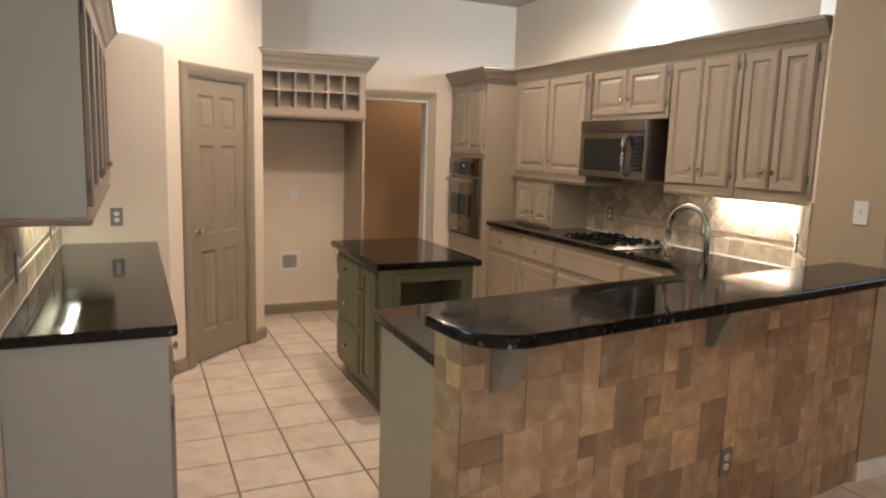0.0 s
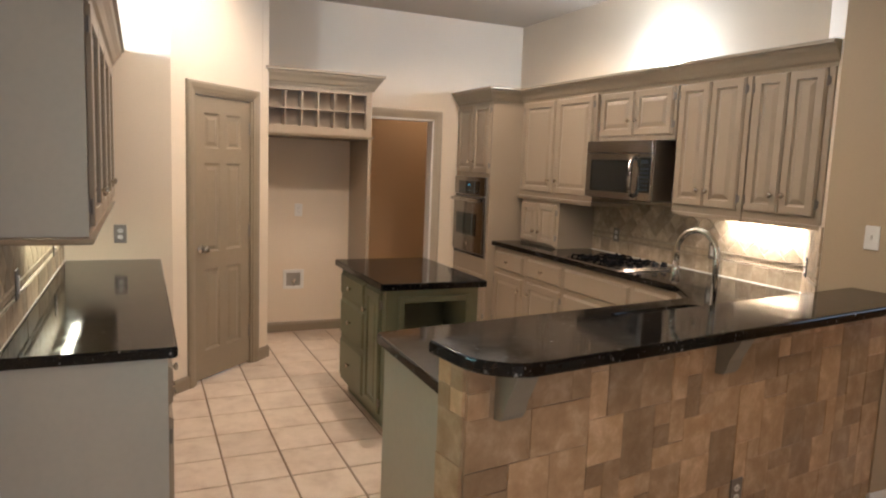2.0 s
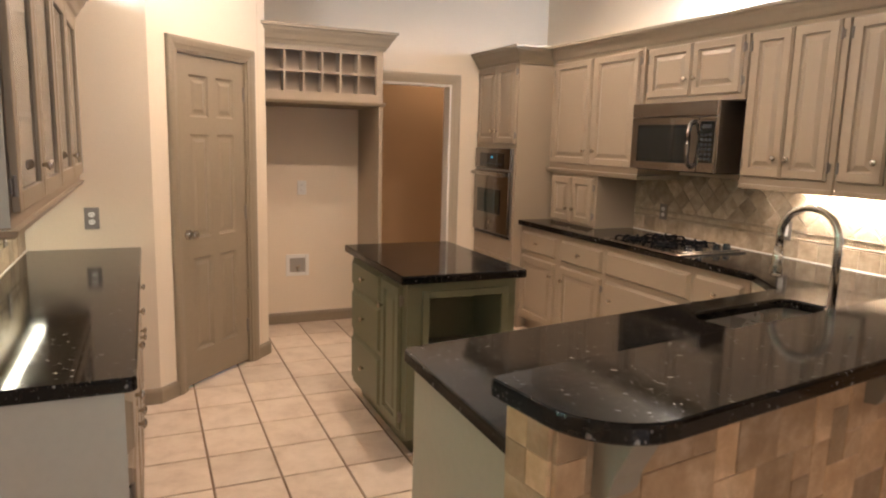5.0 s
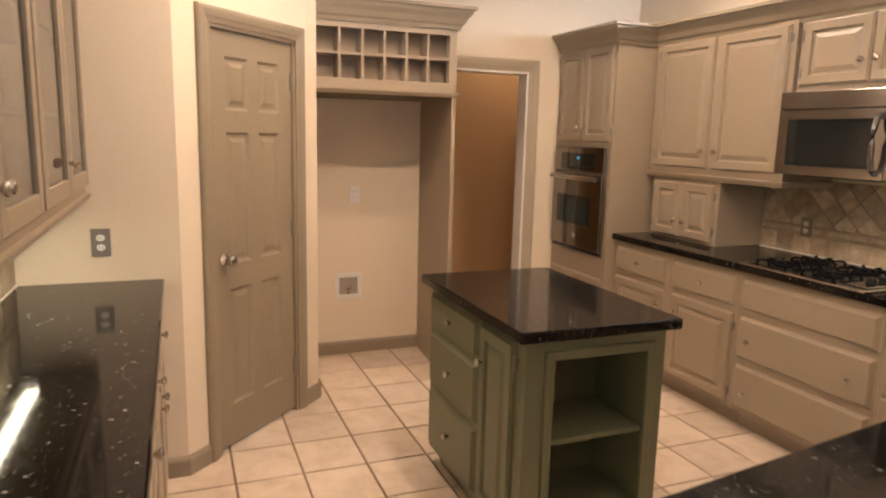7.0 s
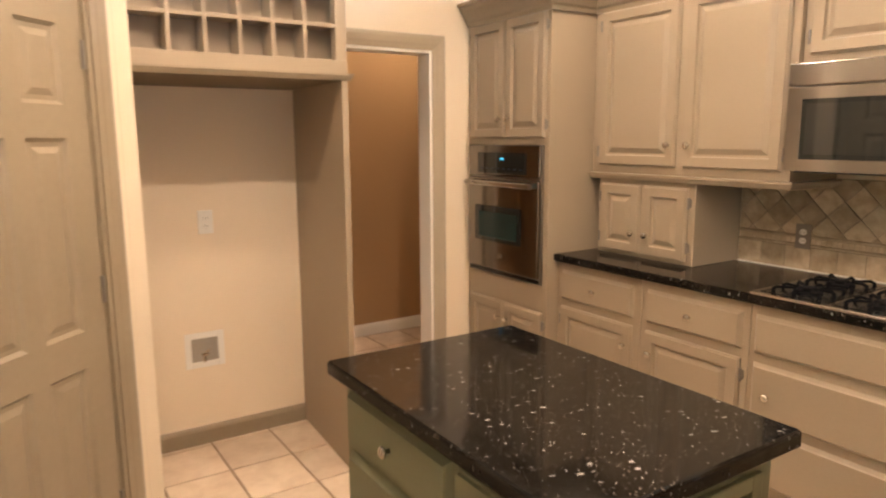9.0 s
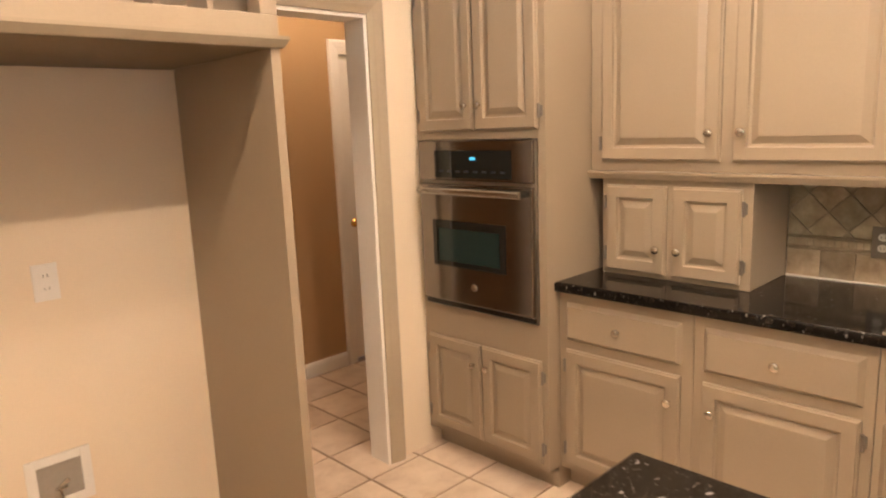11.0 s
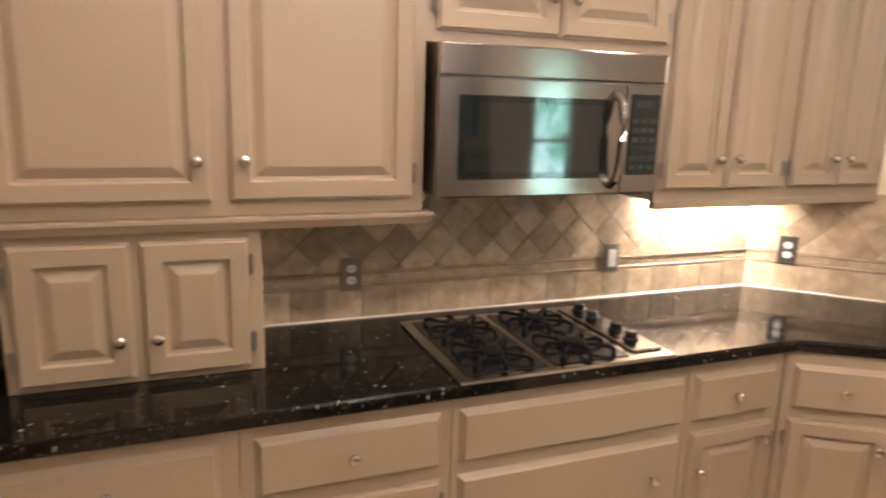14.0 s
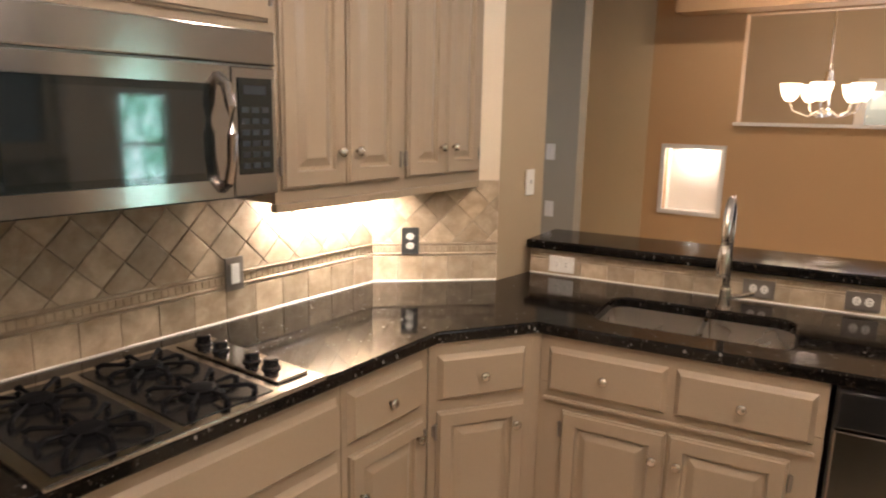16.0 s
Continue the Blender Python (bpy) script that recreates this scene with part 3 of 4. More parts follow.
WALLC = "taupe painted wall cabinets"


def wall_e(y):
    return pose(2.992 + 0.0195 * (4.775 - y), y, 0, 0, 0, -90)


t = cabinet("wall_cabinet", "tall taupe painted wall cabinet with two raised panel doors", wall_e(4.775), 1.11, 0.368, 1.345, 2.20, TAUPE, WALLC)
pair_of_doors(t, 0.055, 1.385, 1.075, 2.165, TAUPE, gap=0.022)
part("light_rail", sweep(B(), [(0, -0.0), (1.11, -0.0), (1.11, 0.366)], [(0, 1.312), (0.016, 1.312), (0.020, 1.322), (0.028, 1.334), (0.028, 1.343), (0, 1.344)]), TAUPE, t)
t = cabinet("wall_cabinet", "low taupe painted wall cabinet above the microwave", wall_e(3.66), 0.826, 0.348, 1.812, 2.20, TAUPE, WALLC)
pair_of_doors(t, 0.03, 1.845, 0.80, 2.165, TAUPE)
for y, w, d in ((2.832, 0.576, 0.332), (2.254, 0.508, 0.30)):
    t = cabinet("wall_cabinet", "taupe painted wall cabinet with two narrow raised panel doors", wall_e(y), w, d if d > 0.31 else 0.05, 1.345, 2.20, TAUPE, WALLC)
    pair_of_doors(t, 0.02, 1.385, w - 0.035, 2.165, TAUPE)
    part("light_rail", box(B(), 0, -0.004, 1.318, w, 0.024, 1.3445, 0.004), TAUPE, t)
    if d < 0.31:
        part("carcass", prism(B(), [(0, 0.051), (0.455, 0.051), (0.195, 0.318), (0, 0.318)], 1.346, 2.199), TAUPE, t)
t = cabinet("appliance_garage", "small taupe painted counter cabinet with two doors", pose(2.995, 4.722, 0, 0, 0, -90), 0.61, 0.362, 0.917, 1.311, TAUPE, WALLC)
pair_of_doors(t, 0.025, 0.935, 0.575, 1.288, TAUPE, True, inset=0.042, gap=0.012)

t = thing("oven_cabinet", pose(2.682, 5.498, 0, 0, 0, -90), "tall taupe painted cabinet built round a wall oven", "cabinet")
for nm, q in (("side", (0, 0, 0.10, 0.04, 0.68, 2.20)), ("side", (0.68, 0, 0.10, 0.718, 0.68, 2.20)), ("upper_box", (0.04, 0, 1.49, 0.68, 0.68, 2.20)), ("lower_box", (0.04, 0, 0.10, 0.68, 0.68, 0.735))):
    part(nm, box(B(), *q), TAUPE, t)
part("plinth", box(B(), 0.001, 0.07, 0, 0.717, 0.68, 0.099), TAUPE, t)
pair_of_doors(t, 0.03, 1.525, 0.69, 2.165, TAUPE)
pair_of_doors(t, 0.03, 0.13, 0.69, 0.585, TAUPE, False)

CROWN = [(0, 2.165), (0.012, 2.165), (0.018, 2.185), (0.030, 2.195), (0.045, 2.225), (0.065, 2.25), (0.072, 2.268), (0.086, 2.273), (0.086, 2.292), (0, 2.292)]
moulding("trim_crown_east", [[(2.680, 5.497), (2.680, 4.778), (2.990, 4.778), (3.050, 1.715)]], CROWN, TRIMT, "taupe painted crown moulding")
moulding("trim_crown_alcove", [[(0.66, 4.798), (1.556, 4.798), (1.556, 5.497)]], CROWN, TRIMT, "taupe painted crown moulding")
moulding("trim_crown_west", [[(-0.657, 1.968), (-0.378, 1.968), (-0.378, 4.008)]], [(o, z - 0.075) for o, z in CROWN], TRIMT, "taupe painted crown moulding")

# bottle rack over the refrigerator alcove, and the alcove's side panel
t = thing("bottle_rack", pose(0.66, 4.80, 0), "taupe painted wall rack of twelve open cubbyholes", "rack")
bm = B()
w = 0.895
part("rail", box(bm, 0, 0, 1.80, w, 0.05, 1.855, 0.002), TAUPE, t)
part("rail", box(B(), 0, 0, 2.13, w, 0.05, 2.20, 0.002), TAUPE, t)
for x in (0, w - 0.05):
    part("stile", box(B(), x, 0.001, 1.855, x + 0.05, 0.05, 2.13, 0.002), TAUPE, t)
for x in (0, w - 0.02):
    part("side_panel", box(B(), x, 0.05, 1.80, x + 0.02, 0.695, 2.20), TAUPE, t)
part("bottom_panel", box(B(), 0.02, 0.05, 1.80, w - 0.02, 0.695, 1.826), TAUPE, t)
# the rack's underside gets its shade from this darker colour
part("soffit", prism(B(), [(0.045, 0.012), (w - 0.001, 0.012), (w + 0.045, 0.695), (0.045, 0.695)], 1.7725, 1.7995), DARKSHADE, t, "underside with its shade painted in dark brown")
part("top_panel", box(B(), 0.02, 0.05, 2.15, w - 0.02, 0.695, 2.17), TAUPE, t)
part("back_panel", box(B(), 0.02, 0.115, 1.846, w - 0.02, 0.127, 2.149), TAUPE, t)
for k in range(1, 6):
    x = 0.05 + (w - 0.10) * k / 6
    part("divider", box(B(), x - 0.008, 0.004, 1.85, x + 0.008, 0.114, 2.135, 0.002), TAUPE, t)
part("shelf", box(B(), 0.05, 0.006, 1.985, w - 0.05, 0.114, 2.001, 0.002), TAUPE, t)
part("light_rail", sweep(B(), [(0, 0), (w, 0), (w, 0.68)], [(0, 1.772), (0.008, 1.772), (0.014, 1.782), (0.020, 1.792), (0.020, 1.800), (0, 1.800)]), TRIMT, t)
tagged(part("alcove_panel", prism(B(), [(1.528, 4.803), (1.555, 4.803), (1.602, 5.498), (1.574, 5.498)], 0, 1.771), TAUPE), "tall taupe painted side panel of the alcove", "panel")

# left run
t = cabinet("base_cabinet", "long taupe painted base cabinet with a plain end under granite", pose(-0.135, 1.845, 0, 0, 0, 90), 2.16, 0.522, 0, 0.874, TAUPE, BASE, True)
# grey-green in place of taupe: the daylight on this end is in its colour
part("end_panel", box(B(), -0.006, -0.002, 0.0, -0.0005, 0.522, 0.873, 0.001), paint("daylit_end_panel", (0.42, 0.41, 0.36), 0.5, 0.05, 1.4, 40, 0.08), t, "plain end panel tinted grey-green for daylight")
for k in range(4):
    x = 0.03 + 0.53 * k
    front(t, "drawer", x, 0.672, x + 0.49, 0.832, TAUPE, [(x + 0.245, 0.752)])
    front(t, "door", x, 0.13, x + 0.49, 0.635, TAUPE, [(x + (0.45 if k % 2 == 0 else 0.04), 0.575)], "l" if k % 2 == 0 else "r")
t = thing("glazed_cabinet", pose(-0.38, 1.97, 0, 0, 0, 90), "taupe wall cabinet with four glazed doors and a daylight-tinted end", "cabinet", WALLC)
bm = B()
for q in ((0, 0, 1.285, 2.035, 0.278, 1.305), (0, 0, 2.11, 2.035, 0.278, 2.13), (2.015, 0, 1.305, 2.035, 0.26, 2.11), (0.0, 0, 1.305, 0.02, 0.26, 2.11),
          (0, -0.0, 1.305, 0.045, 0.018, 2.11), (0.99, 0, 1.305, 1.045, 0.018, 2.11), (0.045, 0, 1.305, 1.99, 0.018, 1.335), (0.045, 0, 2.08, 1.99, 0.018, 2.11)):
    box(bm, *q)
part("body", bm, TAUPE, t)
# back and shelves are darkened by colour for the shade behind the glass
part("back_panel", box(B(), 0, 0.26, 1.306, 2.035, 0.278, 2.109), DARKSHADE, t, "cabinet back painted dark for the shade inside")
# same daylight tint painted on the upper end
part("end_panel", box(B(), -0.006, 0.0, 1.29, -0.0005, 0.278, 2.12, 0.001), bpy.data.materials["daylit_end_panel"], t, "plain end panel tinted grey-green for daylight")
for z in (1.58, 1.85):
    part("shelf", box(B(), 0.021, 0.03, z, 2.014, 0.259, z + 0.016, 0.002), DARKSHADE, t)
part("light_rail", sweep(B(), [(-0.004, 0.276), (-0.004, 0), (2.035, 0)], [(0, 1.262), (0.008, 1.262), (0.016, 1.270), (0.020, 1.284), (0, 1.2845)]), TAUPE, t)
for k in range(2):
    pair_of_doors(t, 0.03 + 1.0 * k, 1.325, 1.0 + 1.0 * k, 2.09, TRIMT, True, "glass_door", 0.035)

# ---- worktops and the bar ----


def rounded(points, spots):
    """Plan polygon with some corners rounded: spots maps the corner's number to its radius."""
    out = []
    n = len(points)
    for i, p in enumerate(points):
        p = Vector(p)
        r = spots.get(i)
        if not r:
            out.append((p.x, p.y))
            continue
        a, b = (Vector(points[i - 1]) - p).normalized(), (Vector(points[(i + 1) % n]) - p).normalized()
        half = a.angle(b) / 2
        c = p + (a + b).normalized() * (r / math.sin(half))
        s, e = p + a * (r / math.tan(half)) - c, p + b * (r / math.tan(half)) - c
        turn = s.angle_signed(e)
        for k in range(9):
            v = s.copy()
            v.rotate(Matrix.Rotation(-turn * k / 8, 2))
            out.append((c.x + v.x, c.y + v.y))
    return out


def offset(poly, d):
    """The plan polygon drawn in by d on every side (its corners run anticlockwise for a positive d inwards)."""
    area = sum(p[0] * q[1] - q[0] * p[1] for p, q in zip(poly, poly[1:] + poly[:1]))
    sgn = 1 if area > 0 else -1
    out = []
    n = len(poly)
    for i, p in enumerate(poly):
        a, b = Vector(p) - Vector(poly[i - 1]), Vector(poly[(i + 1) % n]) - Vector(p)
        na, nb = Vector((-a.y, a.x)).normalized() * sgn, Vector((-b.y, b.x)).normalized() * sgn
        m2 = (na + nb).normalized()
        m2 = m2 / max(0.4, m2.dot(na))
        out.append((p[0] + m2.x * d, p[1] + m2.y * d))
    return out


def slab(name, poly, z0, z1, label, category, hole=None):
    """A stone slab with eased upper and lower edges, and an optional cut-out."""
    from mathutils.geometry import tessellate_polygon
    bm = B()
    steps = [(0.004, z0), (0.0, z0 + 0.005), (0.0, z1 - 0.008), (0.0025, z1 - 0.0025), (0.007, z1)]
    ends = [[], []]
    for lp, way in ((poly, 1), (hole, -1)):
        if not lp:
            continue
        rows = [[bm.verts.new((x, y, z)) for x, y in offset(lp, d * way)] for d, z in steps]
        for a, b in zip(rows, rows[1:]):
            for k in range(len(lp)):
                bm.faces.new((a[k], a[(k + 1) % len(lp)], b[(k + 1) % len(lp)], b[k]))
        ends[0].append(rows[0])
        ends[1].append(rows[-1])
    for loops in ends:
        flat = [v for lp in loops for v in lp]
        for tri in tessellate_polygon([[Vector((v.co.x, v.co.y, 0)) for v in lp] for lp in loops]):
            bm.faces.new([flat[k] for k in tri])
    bmesh.ops.recalc_face_normals(bm, faces=bm.faces)
    ob = part(name, bm, GRANITE)
    return tagged(ob, label, category)


SINK = [pen(1.33, 0.358), pen(1.97, 0.358), pen(1.97, 0.725), pen(1.33, 0.725)]
slab("worktop", rounded([(0.622, 1.103), (0.635, 1.82), (2.54, 2.112), (2.735, 2.42), (2.725, 4.777), (3.352, 4.777), (3.352, 2.06), (2.98, 1.688), pen(2.43, 0.145)], {1: 0.03}),
     0.876, 0.916, "polished black speckled granite worktop running round the corner", "worktop", rounded(SINK, {0: 0.07, 1: 0.07, 2: 0.07, 3: 0.07}))
slab("worktop", rounded([(-0.645, 1.80), (-0.10, 1.80), (-0.10, 4.006), (-0.645, 4.006)], {1: 0.02}), 0.876, 0.916, "polished black speckled granite worktop on the long cabinet", "worktop")
slab("bar_top", rounded([pen(0.01, -0.17), pen(2.415, -0.17), pen(2.43, 0.172), pen(0.01, 0.172)], {0: 0.17, 3: 0.02}), 1.032, 1.072, "polished black granite raised bar top with a rounded corner", "bar top")

bm = prism(B(), [pen(0.04, 0), pen(2.44, 0), pen(2.42, 0.13), pen(0.04, 0.13)], 0, 1.030)
half_wall = structure("wall_bar", bm, TGROUT, "low bar wall faced with travertine tile")


def tile_mesh(w, h, d=0.010, c=0.0018, name="tile"):
    bm = B()
    rings(bm, -w / 2, -h / 2, w / 2, h / 2, [(0.0, -d + c), (c, -d)])
    me = bpy.data.meshes.new(name)
    bm.to_mesh(me)
    bm.free()
    return me


def random_ashlar(par, m, length, height, cell, seed, material):
    """Mixed square and oblong stones laid without a repeat on a face in the local x-z plane."""
    rng = random.Random(seed)
    nx, nz = int(round(length / cell)), int(round(height / cell))
    cx, cz = length / nx, height / nz
    used = [[False] * nz for _ in range(nx)]
    cache = {}
    for j in range(nz):
        for i in range(nx):
            if used[i][j]:
                continue
            sizes = [(2, 2), (2, 3), (2, 2), (3, 2), (2, 1), (1, 2), (2, 2), (1, 1)]
            rng.shuffle(sizes)
            sizes.append((1, 1))
            for a, b in sizes:
                if i + a <= nx and j + b <= nz and not any(used[i + p][j + q] for p in range(a) for q in range(b)):
                    break
            for p in range(a):
                for q in range(b):
                    used[i + p][j + q] = True
            if (a, b) not in cache:
                cache[a, b] = tile_mesh(a * cx - 0.0012, b * cz - 0.0012, 0.010, 0.0015)
                cache[a, b].materials.append(material)
            piece("tile", cache[a, b], par, m @ pose((i + a / 2) * cx, rng.uniform(-0.002, 0.002), (j + b / 2) * cz))


random_ashlar(half_wall, pose(*pen(0.04, 0), 0, 0, 0, PEN), 2.40, 1.03, 0.080, 4, TRAV)
random_ashlar(half_wall, pose(*pen(0.04, 0.13), 0, 0, 0, PEN - 90), 0.13, 1.03, 0.0745, 5, TRAV)


def corbel(u):
    """A painted bracket under the bar's overhang."""
    t = thing("corbel", pose(*pen(u, -0.011), 0, 0, 0, PEN), "grey-taupe painted curved wooden bracket under the bar", "bracket", "brackets under the bar")
    prof = [(0, 1.030), (-0.095, 1.030), (-0.095, 1.005), (-0.085, 0.985), (-0.070, 0.955), (-0.055, 0.925), (-0.050, 0.905), (-0.044, 0.885), (-0.032, 0.868), (0, 0.864)]
    bm = B()
    sides = [[bm.verts.new((x, y, z)) for y, z in prof] for x in (-0.04, 0.04)]
    bm.faces.new(sides[0])
    bm.faces.new(sides[1][::-1])
    for i in range(len(prof)):
        j = (i + 1) % len(prof)
        bm.faces.new((sides[0][i], sides[1][i], sides[1][j], sides[0][j]))
    bmesh.ops.recalc_face_normals(bm, faces=bm.faces)
    part("bracket", bm, GREYP, t)
    return t


corbel(0.175)
corbel(1.19)

# ---- island ----
t = thing("kitchen_island", pose(1.045, 3.78, 0, 0, 0, -90), "sage green painted island with drawers, a door and open shelves", "island")
# local x runs towards the bar, local y across the island
L, W = 0.91, 0.58
for nm, q in (("body", (0, 0, 0.09, 0.60, W, 0.874)), ("corner_post", (0.60, 0, 0.09, L, 0.11, 0.874)), ("corner_post", (0.60, W - 0.08, 0.09, L, W, 0.874)),
              ("bottom_shelf", (0.60, 0.11, 0.09, L, W - 0.08, 0.20)), ("top_rail", (0.60, 0.11, 0.795, L, W - 0.08, 0.874))):
    part(nm, box(B(), *q), SAGE, t)
part("plinth", box(B(), 0.02, 0.05, 0, L - 0.05, W - 0.03, 0.089), SAGE, t)
part("face_frame", box(B(), L, 0.075, 0.16, L + 0.012, 0.11, 0.83, 0.003), SAGE, t)
part("face_frame", box(B(), L, W - 0.08, 0.16, L + 0.012, W - 0.045, 0.83, 0.003), SAGE, t)
part("face_frame", box(B(), L, 0.11, 0.795, L + 0.012, W - 0.08, 0.83, 0.003), SAGE, t)
part("face_frame", box(B(), L, 0.11, 0.16, L + 0.012, W - 0.08, 0.20, 0.003), SAGE, t)
part("shelf", box(B(), 0.601, 0.111, 0.478, L - 0.004, W - 0.081, 0.498, 0.003), SAGE, t, "green painted shelf edge, worn")
for z0, z1 in ((0.69, 0.845), (0.42, 0.665), (0.12, 0.395)):
    front(t, "drawer", 0.025, z0, 0.54, z1, SAGE, [(0.28, (z0 + z1) / 2)])
front(t, "door", 0.57, 0.12, 0.845, 0.845, SAGE, [(0.60, 0.70)], "r")
slab("island_top", rounded([(1.0, 2.825), (1.665, 2.825), (1.665, 3.82), (1.0, 3.82)], {i: 0.012 for i in range(4)}), 0.876, 0.916, "polished black speckled granite top resting on the island", "worktop")

# ---- appliances ----
t = thing("microwave", pose(2.914, 3.652, 0, 0, 0, -90) @ Matrix.Diagonal((0.97, 1, 1, 1)), "stainless over-the-range microwave with a black glass door", "microwave")
part("body", box(B(), 0.004, 0.02, 1.395, 0.752, 0.45, 1.808, 0.003), DSTEEL, t, "dark steel case")
part("vent_strip", box(B(), 0, -0.004, 1.722, 0.756, 0.019, 1.808, 0.005), APPST, t)
bm = B()
xs, zs = (0, 0.060, 0.553, 0.612), (1.395, 1.441, 1.672, 1.716)
for i in range(3):
    for j in range(3):
        if (i, j) != (1, 1):
            box(bm, xs[i], 0, zs[j], xs[i + 1], 0.019, zs[j + 1])
bmesh.ops.remove_doubles(bm, verts=bm.verts, dist=0.0005)
d = part("door", bm, APPST, t)
part("window_border", box(B(), 0.060, 0.003, 1.441, 0.553, 0.018, 1.672, 0.001), GLOSS, d, "black glass border")
part("window", box(B(), 0.078, 0.001, 1.460, 0.535, 0.0028, 1.654), MESHGL, d, "dark screened glass window")
part("handle", tube(B(), [(0.575, 0.0, 1.69), (0.577, -0.03, 1.67), (0.578, -0.043, 1.62), (0.578, -0.046, 1.555), (0.578, -0.043, 1.49), (0.577, -0.03, 1.44), (0.575, 0, 1.42)], 0.014), APPST, d, "curved steel handle")
c = part("control_panel", box(B(), 0.616, 0.0, 1.395, 0.756, 0.019, 1.716, 0.003), APPST, t)
part("keypad", box(B(), 0.632, -0.003, 1.45, 0.742, -0.0005, 1.69, 0.001), GLOSS, c)
for r in range(6):
    for k in range(3):
        part("key", box(B(), 0.642 + 0.032 * k, -0.0045, 1.465 + 0.028 * r, 0.664 + 0.032 * k, -0.0031, 1.479 + 0.028 * r), MARKS, c)
part("display", box(B(), 0.65, -0.0045, 1.650, 0.72, -0.0031, 1.672), MARKS, c)
part("underside_grille", box(B(), 0.03, 0.03, 1.387, 0.73, 0.40, 1.394), RUBBER, t)

t = thing("wall_oven", pose(2.660, 5.460, 0, 0, 0, -90), "stainless built-in wall oven with a black window", "oven")
part("body", box(B(), 0.012, 0.03, 0.745, 0.630, 0.58, 1.480), RUBBER, t)
part("trim_frame", box(B(), 0, 0.006, 0.737, 0.642, 0.022, 1.487, 0.003), DSTEEL, t)
c = part("control_panel", box(B(), 0.0, -0.012, 1.315, 0.642, 0.005, 1.487, 0.005), OVENST, t)
part("control_glass", box(B(), 0.10, -0.015, 1.328, 0.535, -0.0125, 1.445, 0.002), GLOSS, c, "black glass control strip")
part("display", box(B(), 0.315, -0.017, 1.405, 0.345, -0.0155, 1.417), DISPLAY, c)
for k in range(8):
    part("key", box(B(), 0.13 + 0.05 * k, -0.0165, 1.352, 0.155 + 0.05 * k, -0.0155, 1.360), MARKS, c)
d = part("door", box(B(), 0.004, -0.018, 0.772, 0.638, 0.005, 1.300, 0.006), OVENST, t)
part("window_border", box(B(), 0.082, -0.022, 0.935, 0.502, -0.0185, 1.140, 0.003), GLOSS, d, "black glass border")
part("window", box(B(), 0.120, -0.0232, 0.958, 0.472, -0.0222, 1.105), OVENGL, d, "dark glass window with a teal reflection in its colour")
bm = tube(B(), [(0.03, -0.05, 1.272), (0.61, -0.05, 1.272)], 0.016)
for x in (0.05, 0.59):
    box(bm, x - 0.012, -0.045, 1.262, x + 0.012, -0.018, 1.282, 0.002)
part("handle", bm, APPST, d, "steel bar handle")
part("badge", lathe(B(), pose(0.32, -0.0185, 0.855, 90, 0, 0), [(0.018, 0), (0.016, 0.003), (0.002, 0.0035)], 14), NICKEL, d)
part("vent_gap", box(B(), 0.004, -0.004, 0.745, 0.638, 0.005, 0.765, 0.001), BLACK, t)

t = thing("gas_cooktop", pose(2.722, 3.640, 0.9165, 0, 0, -90), "stainless gas cooktop with black cast iron grates", "cooktop")
# local x along the run, local y from the front to the wall
part("tray", box(B(), 0, 0, 0, 0.71, 0.53, 0.012, 0.005), STEEL, t)
part("burner_well", box(B(), 0.03, 0.03, 0.0122, 0.28, 0.50, 0.0145, 0.001), BLACK, t)
part("burner_well", box(B(), 0.305, 0.03, 0.0122, 0.555, 0.50, 0.0145, 0.001), BLACK, t)
for gx in (0.155, 0.43):
    for gy in (0.145, 0.385):
        part("burner", lathe(B(), pose(gx, gy, 0.0145), [(0.055, 0), (0.052, 0.008), (0.036, 0.010), (0.036, 0.018), (0.028, 0.022), (0.004, 0.023)], 20), IRON, t, "", smooth=False)
        bm = B()
        h = 0.108
        for k in range(4):
            for turn, far in ((0, 0.100), (math.pi / 4, 0.125)):
                c_, s_ = math.cos(k * math.pi / 2 + turn), math.sin(k * math.pi / 2 + turn)
                tube(bm, [(gx + c_ * r, gy + s_ * r, z) for r, z in ((far, 0.014), (far, 0.026), (far - 0.014, 0.034), (0.042, 0.032))], [0.009, 0.008, 0.0065, 0.004], 6)
        part("grate", bm, IRON, t, "black cast iron grate")
part("knob_panel", box(B(), 0.585, 0.05, 0.0122, 0.69, 0.50, 0.020, 0.004), STEEL, t)
for ky in (0.14, 0.22, 0.36, 0.44):
    part("knob", lathe(B(), pose(0.638, ky, 0.020), [(0.026, 0), (0.026, 0.005), (0.021, 0.008), (0.020, 0.026), (0.016, 0.029), (0.002, 0.029)], 16), BLACK, t, "black knob", smooth=False)

# ---- sink and tap ----
t = thing("sink", pose(*pen(1.65, 0.53), 0, 0, 0, PEN), "stainless undermount sink with two bowls", "sink")
